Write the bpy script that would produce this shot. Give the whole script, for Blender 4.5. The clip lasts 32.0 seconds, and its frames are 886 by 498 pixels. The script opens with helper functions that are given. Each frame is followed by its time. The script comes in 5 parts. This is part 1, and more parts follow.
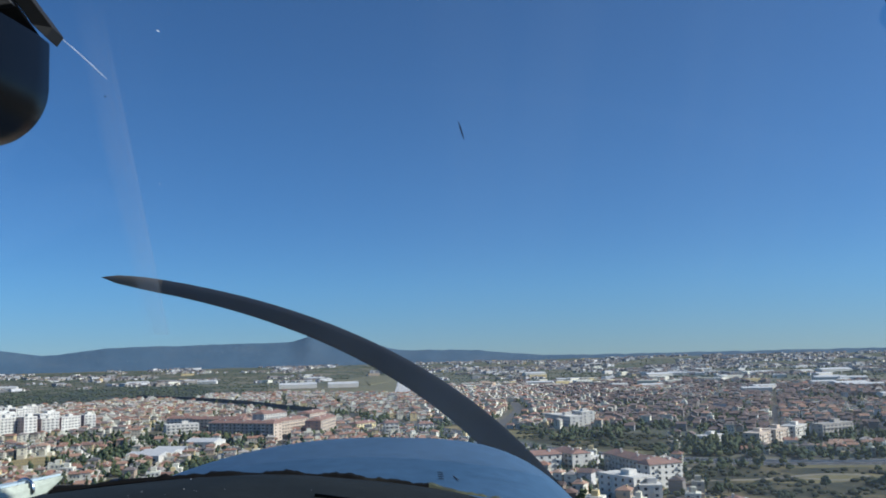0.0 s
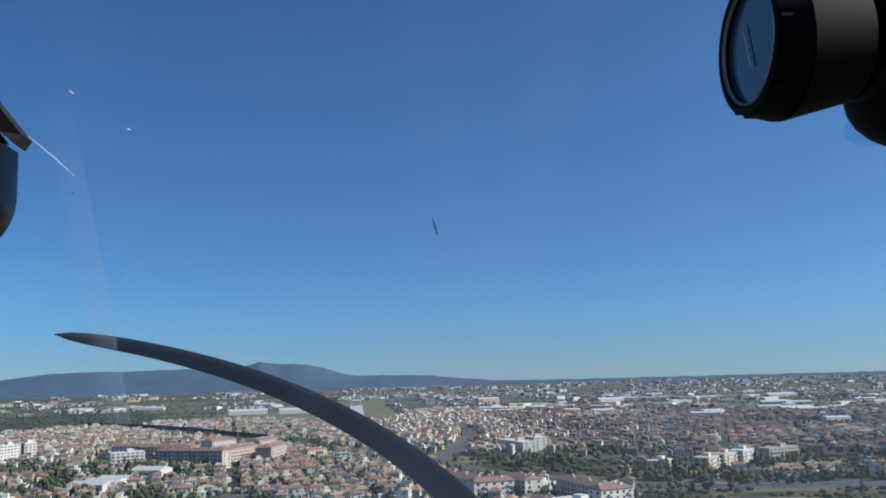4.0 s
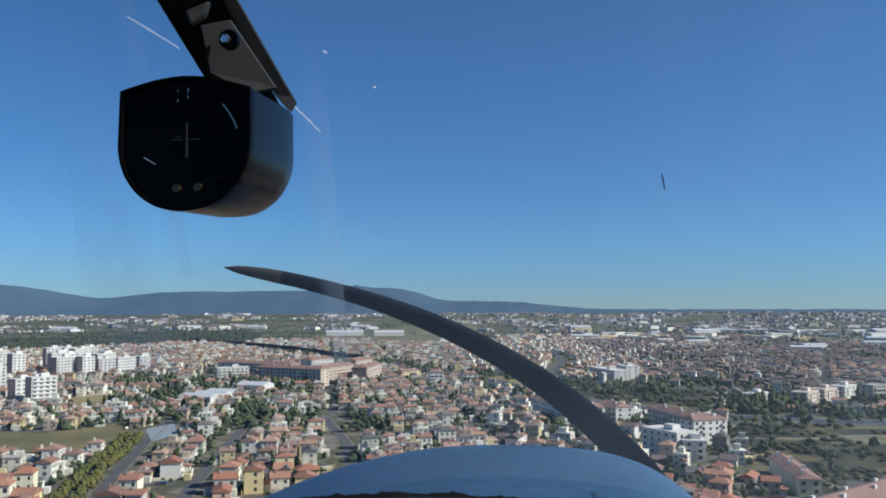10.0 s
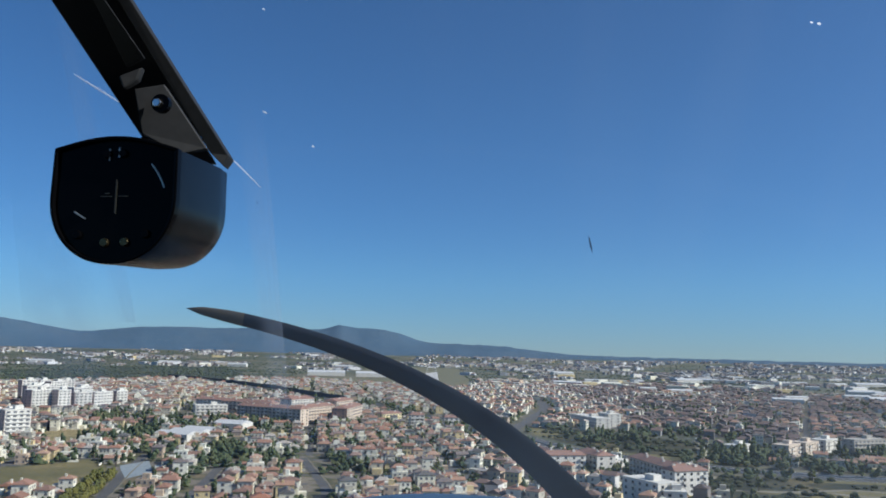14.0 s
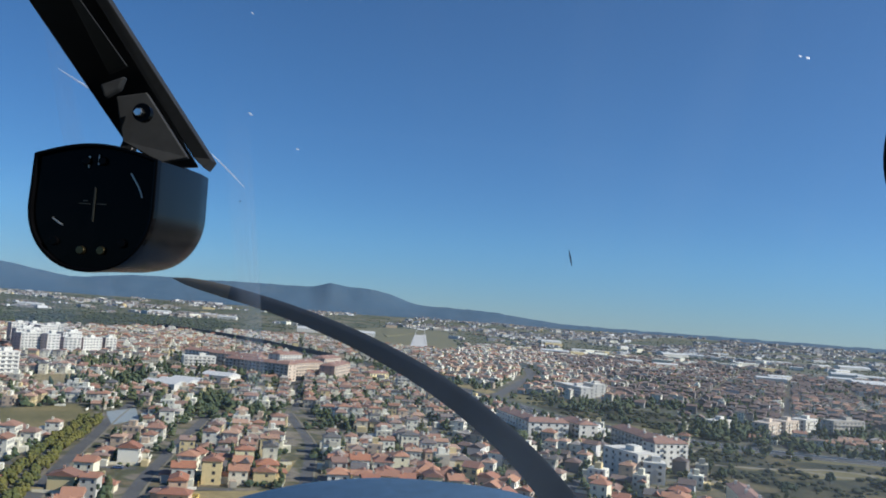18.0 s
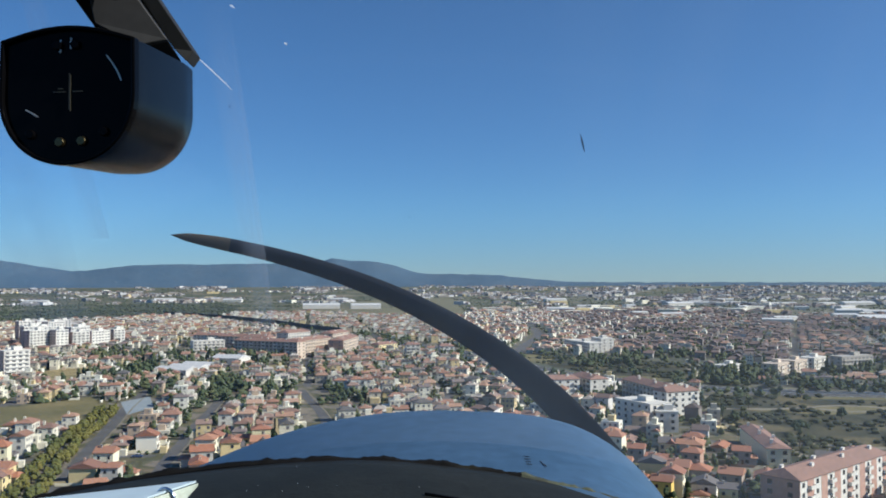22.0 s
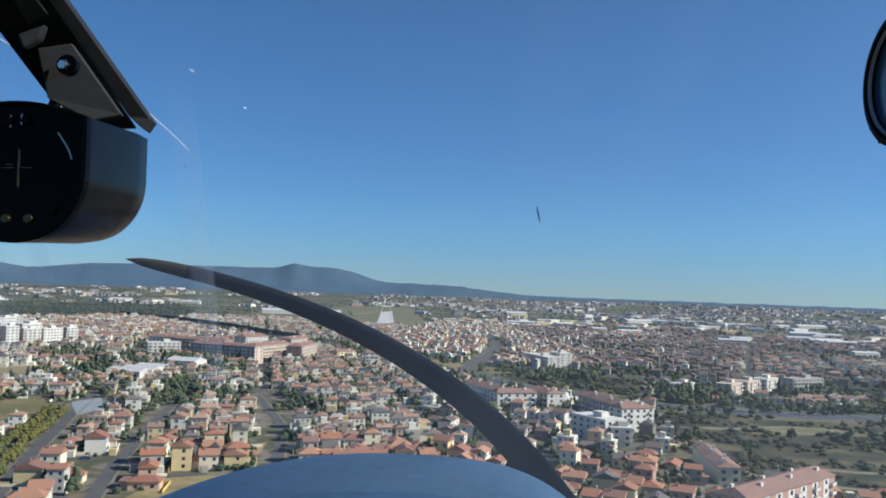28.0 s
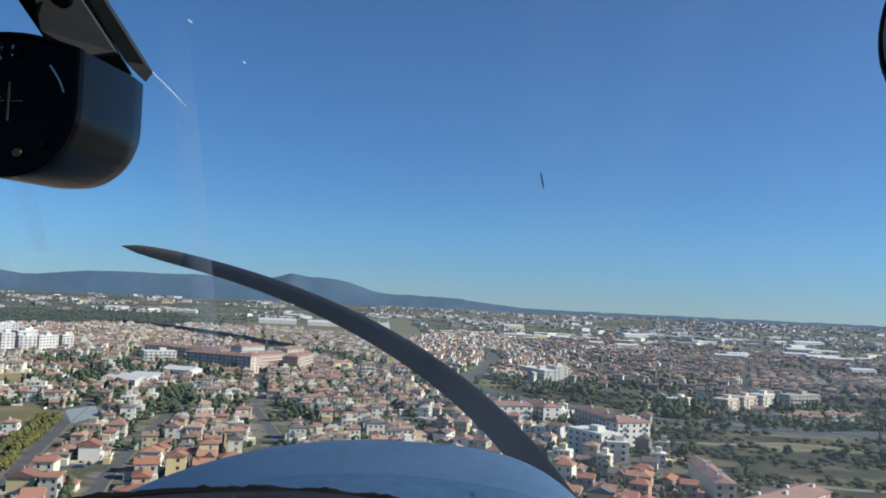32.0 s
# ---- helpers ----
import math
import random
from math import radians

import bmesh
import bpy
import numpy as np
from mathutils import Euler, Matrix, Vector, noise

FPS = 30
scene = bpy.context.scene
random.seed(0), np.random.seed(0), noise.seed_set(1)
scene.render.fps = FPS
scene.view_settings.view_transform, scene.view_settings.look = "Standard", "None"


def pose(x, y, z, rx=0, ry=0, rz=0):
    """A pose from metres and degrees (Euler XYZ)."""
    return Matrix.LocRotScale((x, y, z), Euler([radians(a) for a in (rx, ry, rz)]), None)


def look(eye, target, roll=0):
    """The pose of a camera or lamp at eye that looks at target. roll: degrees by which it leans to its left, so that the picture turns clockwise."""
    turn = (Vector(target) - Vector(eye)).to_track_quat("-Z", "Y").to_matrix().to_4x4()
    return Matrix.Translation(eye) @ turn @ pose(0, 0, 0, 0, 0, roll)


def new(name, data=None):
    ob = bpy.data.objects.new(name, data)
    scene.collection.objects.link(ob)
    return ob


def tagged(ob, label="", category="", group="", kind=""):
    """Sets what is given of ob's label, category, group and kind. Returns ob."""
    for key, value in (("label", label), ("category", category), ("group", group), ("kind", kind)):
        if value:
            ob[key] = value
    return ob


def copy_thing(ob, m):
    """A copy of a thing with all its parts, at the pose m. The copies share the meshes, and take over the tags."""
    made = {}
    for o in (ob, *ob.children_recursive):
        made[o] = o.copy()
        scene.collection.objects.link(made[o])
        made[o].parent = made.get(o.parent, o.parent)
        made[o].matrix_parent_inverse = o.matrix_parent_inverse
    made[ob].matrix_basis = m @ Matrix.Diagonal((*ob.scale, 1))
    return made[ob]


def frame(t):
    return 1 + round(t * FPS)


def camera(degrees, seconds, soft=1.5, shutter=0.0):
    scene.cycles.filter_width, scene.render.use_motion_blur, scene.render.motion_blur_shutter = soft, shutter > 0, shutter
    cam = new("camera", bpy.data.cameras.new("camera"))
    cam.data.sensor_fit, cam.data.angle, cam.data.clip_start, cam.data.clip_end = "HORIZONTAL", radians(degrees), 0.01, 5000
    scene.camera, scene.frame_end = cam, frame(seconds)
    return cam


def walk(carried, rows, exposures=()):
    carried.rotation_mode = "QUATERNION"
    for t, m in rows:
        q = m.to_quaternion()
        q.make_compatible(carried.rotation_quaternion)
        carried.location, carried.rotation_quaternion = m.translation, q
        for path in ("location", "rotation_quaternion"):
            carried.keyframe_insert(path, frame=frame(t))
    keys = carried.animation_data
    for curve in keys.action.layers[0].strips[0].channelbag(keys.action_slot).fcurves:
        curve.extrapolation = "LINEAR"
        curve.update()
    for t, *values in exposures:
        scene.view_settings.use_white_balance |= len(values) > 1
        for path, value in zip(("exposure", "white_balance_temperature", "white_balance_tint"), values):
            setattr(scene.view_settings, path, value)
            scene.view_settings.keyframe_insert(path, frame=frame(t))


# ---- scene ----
HEIGHT = 70.0  # eye level over the town


def eye(x, y, z, yaw, pitch, roll):
    """A pose in the cockpit: metres from the seat's middle, heading, tilt and lean in degrees."""
    a, b = radians(yaw), radians(pitch)
    p = Vector((x, y, HEIGHT + z))
    return look(p, p + Vector((-math.sin(a) * math.cos(b), math.cos(a) * math.cos(b), math.sin(b))), roll)


PATH = [
    (0, 0.069, 0.005, -0.086, -2.88, 7.34, -1.42),
    (0.5, 0.072, -0.024, -0.057, -3.88, 8.97, -4.12),
    (1, 0.063, -0.028, -0.039, -5.27, 10.06, -2.06),
    (1.5, 0.079, -0.016, -0.047, -6.84, 10.05, -1.14),
    (2, 0.052, -0.024, -0.058, -3.52, 9.89, -0.50),
    (2.5, 0.051, -0.032, -0.065, -3.29, 9.15, -1.89),
    (4.5, 0.055, 0.008, -0.016, -6.47, 8.86, -1.24),
    (5, 0.017, 0.009, -0.012, -2.62, 6.80, 1.55),
    (5.5, -0.015, 0.029, -0.027, 1.09, 3.61, 1.39),
    (6, 0.015, 0.002, -0.028, -0.28, 5.48, -1.61),
    (6.5, 0.015, 0.011, -0.020, -1.21, 6.12, -4.35),
    (7, 0.020, 0.018, -0.016, -2.39, 5.89, -4.59),
    (7.5, 0.022, 0.000, 0.016, -4.01, 6.77, -2.36),
    (8, 0.024, -0.001, 0.014, -5.37, 6.49, -0.18),
    (8.5, -0.005, 0.022, -0.011, -4.12, 4.95, 0.77),
    (9, -0.004, 0.002, -0.001, -3.40, 6.34, 0.00),
    (9.5, -0.057, -0.001, -0.003, -0.29, 4.42, 0.55),
    (10, -0.053, -0.005, -0.006, 0.40, 4.03, -0.07),
    (10.5, -0.016, -0.017, 0.021, -2.19, 6.34, -2.22),
    (11, -0.045, -0.031, 0.030, -2.95, 7.55, -1.22),
    (11.5, -0.051, -0.034, 0.026, -2.75, 7.39, 0.50),
    (12, -0.074, -0.034, 0.039, -5.86, 7.83, 2.23),
    (12.5, -0.087, -0.033, 0.043, -5.46, 8.18, 4.18),
    (13, -0.083, -0.034, 0.012, -3.55, 6.88, 3.12),
    (13.5, -0.044, -0.040, 0.002, -0.64, 6.81, 1.87),
    (14, -0.011, -0.031, 0.003, -0.57, 6.94, 1.51),
    (14.5, -0.012, -0.030, 0.002, -1.23, 6.17, 1.79),
    (16.5, -0.073, -0.025, 0.019, -4.77, 6.58, 3.57),
    (17, -0.030, -0.023, 0.003, -2.86, 4.71, 4.49),
    (17.5, -0.005, -0.031, 0.022, -2.62, 5.43, 4.13),
    (18, -0.002, -0.038, 0.039, -1.12, 4.46, 4.31),
    (18.5, 0.007, -0.032, 0.062, -1.45, 4.21, 5.07),
    (19, 0.006, -0.038, 0.055, -0.97, 4.21, 5.96),
    (19.5, -0.003, -0.034, 0.027, -0.22, 3.09, 3.43),
    (20, -0.019, -0.006, -0.014, 0.80, 1.30, 1.01),
    (20.5, -0.001, -0.000, -0.017, 0.38, 2.10, -0.26),
    (21, 0.025, 0.011, -0.019, -0.38, 1.84, -0.86),
    (21.5, 0.006, 0.007, -0.013, -0.85, 2.00, -0.56),
    (22, -0.006, 0.001, -0.015, -1.20, 2.18, -0.06),
    (22.5, -0.016, 0.002, -0.010, -2.32, 2.24, 0.75),
    (23, -0.029, 0.008, -0.033, -2.05, 1.27, 0.95),
    (23.5, -0.031, 0.023, -0.045, -1.85, 0.31, 0.02),
    (24, -0.025, 0.026, -0.044, -2.02, 0.83, -0.13),
    (24.5, -0.019, 0.014, -0.017, -2.66, 2.27, -0.13),
    (25, -0.023, 0.009, -0.008, -2.22, 2.03, 0.55),
    (25.5, -0.029, 0.010, -0.004, -2.99, 2.18, 0.05),
    (27.5, -0.004, 0.015, -0.011, -4.06, 2.64, 0.35),
    (28, 0.000, -0.003, 0.030, -3.73, 2.91, 2.02),
    (28.5, -0.002, 0.010, 0.041, -2.59, 0.93, 2.99),
    (29, -0.029, 0.018, 0.024, -1.44, -0.30, 3.58),
    (29.5, -0.006, 0.008, 0.031, -1.58, 1.91, 1.30),
    (30, 0.003, 0.009, 0.008, -1.46, 1.89, 0.31),
    (30.5, -0.000, 0.013, -0.008, -2.27, 2.39, 0.35),
    (31, 0.007, 0.010, 0.003, -3.17, 3.48, 1.11),
    (31.5, -0.003, 0.010, 0.008, -4.01, 4.48, 1.75),
    (32, -0.000, 0.014, -0.006, -3.85, 3.73, 2.71),
]
cam = camera(56.0, 32.0, soft=1.85)
walk(cam, [(t, eye(*row)) for t, *row in PATH], [(0, 0.1, 6150, 7), (5, 0.11, 6200, 7), (12, 0.13, 6250, 7), (17, 0.15, 6350, 7), (21, 0.28, 6500, 7), (32, 0.25, 6450, 7)])

# ---- world and sun ----
SUN_EL, SUN_AZ = radians(34), radians(102)  # azimuth clockwise from straight ahead
world = bpy.data.worlds.new("world")
scene.world = world
world.use_nodes = True
wn = world.node_tree.nodes
sky = wn.new("ShaderNodeTexSky")
sky.sky_type, sky.sun_disc = "NISHITA", False
sky.sun_elevation, sky.sun_rotation = SUN_EL, SUN_AZ
sky.air_density, sky.dust_density, sky.ozone_density, sky.altitude = 0.88, 0.0, 5.0, 300
wn["Background"].inputs["Strength"].default_value = 0.069
tint = wn.new("ShaderNodeMix")
tint.data_type, tint.blend_type = "RGBA", "MULTIPLY"
tint.inputs[0].default_value, tint.inputs[7].default_value = 1.0, (0.7, 1.06, 1.33, 1)
world.node_tree.links.new(sky.outputs[0], tint.inputs[6])
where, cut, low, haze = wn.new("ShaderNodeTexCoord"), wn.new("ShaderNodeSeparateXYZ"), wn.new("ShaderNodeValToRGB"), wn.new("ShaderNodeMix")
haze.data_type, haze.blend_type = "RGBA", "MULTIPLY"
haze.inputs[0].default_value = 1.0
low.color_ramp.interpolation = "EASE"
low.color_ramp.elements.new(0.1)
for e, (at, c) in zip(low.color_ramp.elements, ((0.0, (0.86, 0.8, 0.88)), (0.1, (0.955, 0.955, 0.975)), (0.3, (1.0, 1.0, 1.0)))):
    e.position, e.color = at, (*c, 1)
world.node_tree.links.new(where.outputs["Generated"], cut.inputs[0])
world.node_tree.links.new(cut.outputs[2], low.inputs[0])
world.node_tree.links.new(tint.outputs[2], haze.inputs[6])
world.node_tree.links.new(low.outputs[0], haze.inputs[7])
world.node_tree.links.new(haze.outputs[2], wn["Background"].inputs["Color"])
sun = new("sun", bpy.data.lights.new("sun", "SUN"))
sun.data.energy, sun.data.angle, sun.data.color = 5.0, radians(0.53), (1.0, 0.96, 0.89)
to_sun = Vector((math.sin(SUN_AZ) * math.cos(SUN_EL), math.cos(SUN_AZ) * math.cos(SUN_EL), math.sin(SUN_EL)))
sun.matrix_world = look((0, 0, 300), Vector((0, 0, 300)) - to_sun)


# ---- materials ----
def material(name, colors, rough=0.8, metal=0.0, scale=1.0, fine=8.0, bump=0.0, bump_scale=20.0, spread=0.0, by="none", coat=0.0, stops=None, spec=0.5):
    """A surface whose colour wanders between the given ones: by noise in place, or object by object, or island by island."""
    m = bpy.data.materials.new(name)
    m.use_nodes = True
    n, l = m.node_tree.nodes, m.node_tree.links
    b = n["Principled BSDF"]
    b.inputs["Roughness"].default_value, b.inputs["Metallic"].default_value = rough, metal
    b.inputs["Coat Weight"].default_value = coat
    b.inputs["Specular IOR Level"].default_value = spec
    geo = n.new("ShaderNodeNewGeometry")
    big = n.new("ShaderNodeTexNoise")
    big.inputs["Scale"].default_value, big.inputs["Detail"].default_value = scale, 5.0
    small = n.new("ShaderNodeTexNoise")
    small.inputs["Scale"].default_value, small.inputs["Detail"].default_value = scale * fine, 4.0
    for tex in (big, small):
        l.new(geo.outputs["Position"], tex.inputs["Vector"])
    ramp = n.new("ShaderNodeValToRGB")
    e = ramp.color_ramp.elements
    while len(e) < len(colors):
        e.new(0.5)
    for i, c in enumerate(colors):
        e[i].position = stops[i] if stops else (0.3 + 0.4 * i / max(1, len(colors) - 1) if by == "none" else i / len(colors))
        e[i].color = (*c, 1)
    if by == "object":
        ramp.color_ramp.interpolation = "CONSTANT"
        l.new(n.new("ShaderNodeObjectInfo").outputs["Random"], ramp.inputs[0])
    elif by == "island":
        ramp.color_ramp.interpolation = "CONSTANT"
        l.new(geo.outputs["Random Per Island"], ramp.inputs[0])
    else:
        l.new(big.outputs[0], ramp.inputs[0])
    mix = n.new("ShaderNodeMix")
    mix.data_type, mix.blend_type = "RGBA", "MULTIPLY"
    mix.inputs[0].default_value = spread
    grey = n.new("ShaderNodeMapRange")
    grey.inputs["From Min"].default_value, grey.inputs["From Max"].default_value = 0.3, 0.7
    grey.inputs["To Min"].default_value, grey.inputs["To Max"].default_value = 0.45, 1.25
    l.new(small.outputs[0], grey.inputs[0])
    l.new(ramp.outputs[0], mix.inputs[6])
    l.new(grey.outputs[0], mix.inputs[7])
    l.new(mix.outputs[2], b.inputs["Base Color"])
    if bump:
        tex = n.new("ShaderNodeTexNoise")
        tex.inputs["Scale"].default_value, tex.inputs["Detail"].default_value = bump_scale, 6.0
        l.new(geo.outputs["Position"], tex.inputs["Vector"])
        bp = n.new("ShaderNodeBump")
        bp.inputs["Strength"].default_value = bump
        bp.inputs["Distance"].default_value = 0.3 / bump_scale
        l.new(tex.outputs[0], bp.inputs["Height"])
        l.new(bp.outputs[0], b.inputs["Normal"])
    return m


GROUND = material("dry_ground", [(0.055, 0.078, 0.042), (0.082, 0.095, 0.054), (0.135, 0.128, 0.08), (0.22, 0.19, 0.125)], 0.95, scale=0.007, fine=14, spread=0.5, stops=[0.3, 0.45, 0.56, 0.72])
TOWN = material("town_ground", [(0.137, 0.125, 0.0972), (0.221, 0.19, 0.144), (0.0683, 0.075, 0.0306), (0.189, 0.15, 0.09)], 0.95, scale=0.055, fine=6, spread=0.6, stops=[0.3, 0.43, 0.5, 0.64])
DRY = material("dry_grass", [(0.242, 0.188, 0.0786), (0.327, 0.261, 0.121), (0.157, 0.145, 0.0605)], 0.95, scale=0.03, fine=12, spread=0.45)
# Scrub colours turned bluish to stand in for haze over the far plain.
FARMLAND = material("haze_blue_farmland", [(0.024, 0.038, 0.026), (0.036, 0.05, 0.034), (0.052, 0.066, 0.044), (0.085, 0.09, 0.058)], 0.95, scale=0.012, fine=14, spread=0.7, stops=[0.3, 0.44, 0.54, 0.68])
GREEN = material("green_scrub", [(0.02, 0.025, 0.009), (0.033, 0.035, 0.012), (0.058, 0.053, 0.019), (0.125, 0.1, 0.04)], 0.95, scale=0.035, fine=10, spread=0.85, stops=[0.38, 0.46, 0.53, 0.62], bump=0.6, bump_scale=0.5)
OLIVEGRASS = material("olive_grass", [(0.125, 0.115, 0.042), (0.165, 0.145, 0.058), (0.235, 0.19, 0.082)], 0.95, scale=0.03, fine=14, spread=0.6)
COURT = material("sports_court", [(0.05, 0.11, 0.08), (0.07, 0.13, 0.1)], 0.9, scale=0.03, spread=0.3)
ASPHALT = material("asphalt", [(0.05, 0.052, 0.056), (0.075, 0.077, 0.081)], 0.9, scale=0.05, fine=12, spread=0.3)
STREET = material("street_asphalt", [(0.08, 0.08, 0.081), (0.125, 0.122, 0.117)], 0.9, scale=0.08, fine=10, spread=0.4)
RUNWAY = material("runway_asphalt", [(0.5, 0.49, 0.46), (0.58, 0.565, 0.53)], 0.9, scale=0.01, fine=10, spread=0.2)
SHOULDER = material("runway_shoulder", [(0.2, 0.18, 0.13), (0.25, 0.22, 0.16)], 0.95, scale=0.012, fine=10, spread=0.3)
AIRFIELD = material("airfield_grass", [(0.13, 0.13, 0.07), (0.19, 0.175, 0.1)], 0.95, scale=0.012, fine=10, spread=0.4)
PAINT = material("road_paint", [(0.7, 0.7, 0.68), (0.55, 0.55, 0.53)], 0.7, scale=0.2, spread=0.2)
WALLS = material("house_plaster", [(0.86, 0.836, 0.734), (0.733, 0.701, 0.593), (0.838, 0.804, 0.688), (0.775, 0.619, 0.32), (0.86, 0.847, 0.754), (0.733, 0.515, 0.15), (0.67, 0.475, 0.32), (0.775, 0.701, 0.509), (0.838, 0.816, 0.717), (0.523, 0.505, 0.444), (0.816, 0.744, 0.565)], 0.85, scale=0.6, fine=6, spread=0.3, by="object")
OCHREWALL = material("ochre_plaster", [(0.8, 0.7, 0.42), (0.84, 0.76, 0.52), (0.76, 0.63, 0.34), (0.86, 0.8, 0.6)], 0.85, scale=0.6, fine=6, spread=0.3, by="object")
DULLWALL = material("dull_plaster", [(0.42, 0.35, 0.29), (0.5, 0.42, 0.33), (0.34, 0.31, 0.29), (0.58, 0.53, 0.46), (0.45, 0.29, 0.22)], 0.9, scale=0.6, fine=6, spread=0.4, by="object")
# Brown tone of the towers' shaded sides, put into the end walls' colour.
TOWER_SHADE_END = material("tower_shade_end_plaster", [(0.46, 0.36, 0.32), (0.52, 0.42, 0.38)], 0.85, scale=0.08, fine=10, spread=0.25)
ROOFS = material("clay_roof_tiles", [(0.4, 0.175, 0.1), (0.33, 0.15, 0.095), (0.43, 0.22, 0.135), (0.27, 0.14, 0.1), (0.37, 0.185, 0.12), (0.15, 0.135, 0.13), (0.37, 0.17, 0.105), (0.49, 0.25, 0.15), (0.26, 0.16, 0.125)], 0.85, scale=0.5, fine=5, spread=0.5, by="object", bump=0.4, bump_scale=3.0)
FAR_WALLS = material("far_plaster", [(0.762, 0.73, 0.611), (0.618, 0.59, 0.482), (0.721, 0.68, 0.533), (0.464, 0.43, 0.344), (0.783, 0.76, 0.645), (0.618, 0.5, 0.275), (0.742, 0.71, 0.585), (0.515, 0.4, 0.292), (0.762, 0.74, 0.628)], 0.85, scale=0.3, spread=0.25, by="island")
FAR_ROOFS = material("far_roof_tiles", [(0.38, 0.175, 0.105), (0.3, 0.15, 0.1), (0.4, 0.235, 0.16), (0.25, 0.155, 0.115), (0.504, 0.473, 0.434), (0.333, 0.211, 0.161), (0.161, 0.157, 0.151), (0.5, 0.47, 0.43), (0.192, 0.182, 0.171), (0.423, 0.363, 0.302)], 0.85, scale=0.3, spread=0.4, by="island")
MID_ROOFS = material("town_roof_tiles", [(0.35, 0.185, 0.12), (0.285, 0.155, 0.105), (0.39, 0.235, 0.16), (0.235, 0.145, 0.11), (0.335, 0.195, 0.138), (0.13, 0.125, 0.12), (0.33, 0.185, 0.13), (0.45, 0.29, 0.205), (0.29, 0.2, 0.16), (0.2, 0.165, 0.15), (0.43, 0.38, 0.33)], 0.85, scale=0.3, spread=0.45, by="island")
OLD_WALLS = material("old_town_walls", [(0.28, 0.26, 0.245), (0.21, 0.19, 0.18), (0.36, 0.345, 0.325), (0.16, 0.14, 0.13), (0.25, 0.2, 0.17), (0.62, 0.61, 0.59)], 0.9, scale=0.3, spread=0.3, by="island")
OLD_ROOFS = material("old_town_roofs", [(0.175, 0.118, 0.1), (0.145, 0.103, 0.092), (0.195, 0.136, 0.115), (0.12, 0.095, 0.088), (0.16, 0.122, 0.11), (0.215, 0.16, 0.138)], 0.9, scale=0.3, spread=0.4, by="island")
# Outskirts walls and roofs: distance haze is put into these greyed colours.
HAZED_WALLS = material("hazed_far_walls", [(0.36, 0.37, 0.38), (0.28, 0.29, 0.3), (0.56, 0.56, 0.555), (0.23, 0.23, 0.23), (0.34, 0.31, 0.27), (0.62, 0.62, 0.62)], 0.85, scale=0.3, spread=0.25, by="island")
HAZED_ROOFS = material("hazed_far_roofs", [(0.216, 0.149, 0.117), (0.18, 0.14, 0.117), (0.243, 0.18, 0.149), (0.162, 0.149, 0.14), (0.27, 0.243, 0.225)], 0.85, scale=0.3, spread=0.4, by="island")
WHITE = material("white_plaster", [(0.7, 0.678, 0.614), (0.628, 0.598, 0.532)], 0.8, scale=0.08, fine=10, spread=0.2)
CREAM = material("cream_plaster", [(0.64, 0.54, 0.43), (0.58, 0.47, 0.37)], 0.8, scale=0.08, fine=10, spread=0.2)
ROSE = material("brick_red_plaster", [(0.42, 0.24, 0.18), (0.5, 0.32, 0.25)], 0.8, scale=0.08, fine=10, spread=0.25)
# Grey that also puts the shade of some block fronts into their colour.
GREY_SHADE_WALL = material("grey_and_shaded_plaster", [(0.374, 0.35, 0.304), (0.458, 0.42, 0.368)], 0.8, scale=0.08, fine=10, spread=0.25)
BLOCKROOF = material("block_roof_tiles", [(0.33, 0.19, 0.145), (0.27, 0.165, 0.13)], 0.85, scale=0.15, fine=8, spread=0.5, bump=0.4, bump_scale=3.0)
SHED = material("pale_metal_roof", [(0.561, 0.561, 0.544), (0.629, 0.629, 0.612)], 0.6, scale=0.06, spread=0.2)
PANE = material("window_glass", [(0.03, 0.035, 0.045), (0.06, 0.065, 0.075)], 0.15, scale=0.3, spread=0.2)
# Paler than near glass: contrast lost to haze is put into the colour.
FARPANE = material("haze_paled_windows", [(0.11, 0.115, 0.125), (0.16, 0.165, 0.175)], 0.3, scale=0.3, spread=0.2)
CONCRETE = material("white_concrete", [(0.727, 0.71, 0.644), (0.636, 0.615, 0.555)], 0.8, scale=0.08, fine=10, spread=0.2)
PLAZA = material("pale_paving", [(0.24, 0.29, 0.31), (0.3, 0.34, 0.35)], 0.85, scale=0.05, fine=8, spread=0.35)
DOORWOOD = material("door_wood", [(0.2, 0.1, 0.05), (0.14, 0.07, 0.035)], 0.6, scale=2, spread=0.3)
LEAF = material("tree_leaves", [(0.0364, 0.0585, 0.0208), (0.052, 0.0754, 0.0234), (0.078, 0.091, 0.0286), (0.039, 0.065, 0.0338)], 0.9, scale=0.4, fine=6, spread=0.6, by="object", bump=0.8, bump_scale=2.0)
AVENUE = material("avenue_leaves", [(0.12, 0.12, 0.024), (0.15, 0.14, 0.03), (0.1, 0.11, 0.026)], 0.9, scale=0.4, fine=6, spread=0.6, by="object", bump=0.8, bump_scale=2.0)
# Far greens lightened in colour to stand in for haze, outlying ones most.
FAR_LEAF = material("far_leaves", [(0.0473, 0.0702, 0.0338), (0.0675, 0.0918, 0.0405), (0.0945, 0.108, 0.0459)], 0.95, scale=0.2, spread=0.5, by="island")
HAZED_LEAF = material("hazed_far_leaves", [(0.07, 0.095, 0.06), (0.088, 0.112, 0.072), (0.11, 0.122, 0.08)], 0.95, scale=0.2, spread=0.5, by="island")
BARK = material("bark", [(0.09, 0.07, 0.05), (0.13, 0.1, 0.075)], 0.95, scale=3, spread=0.4)
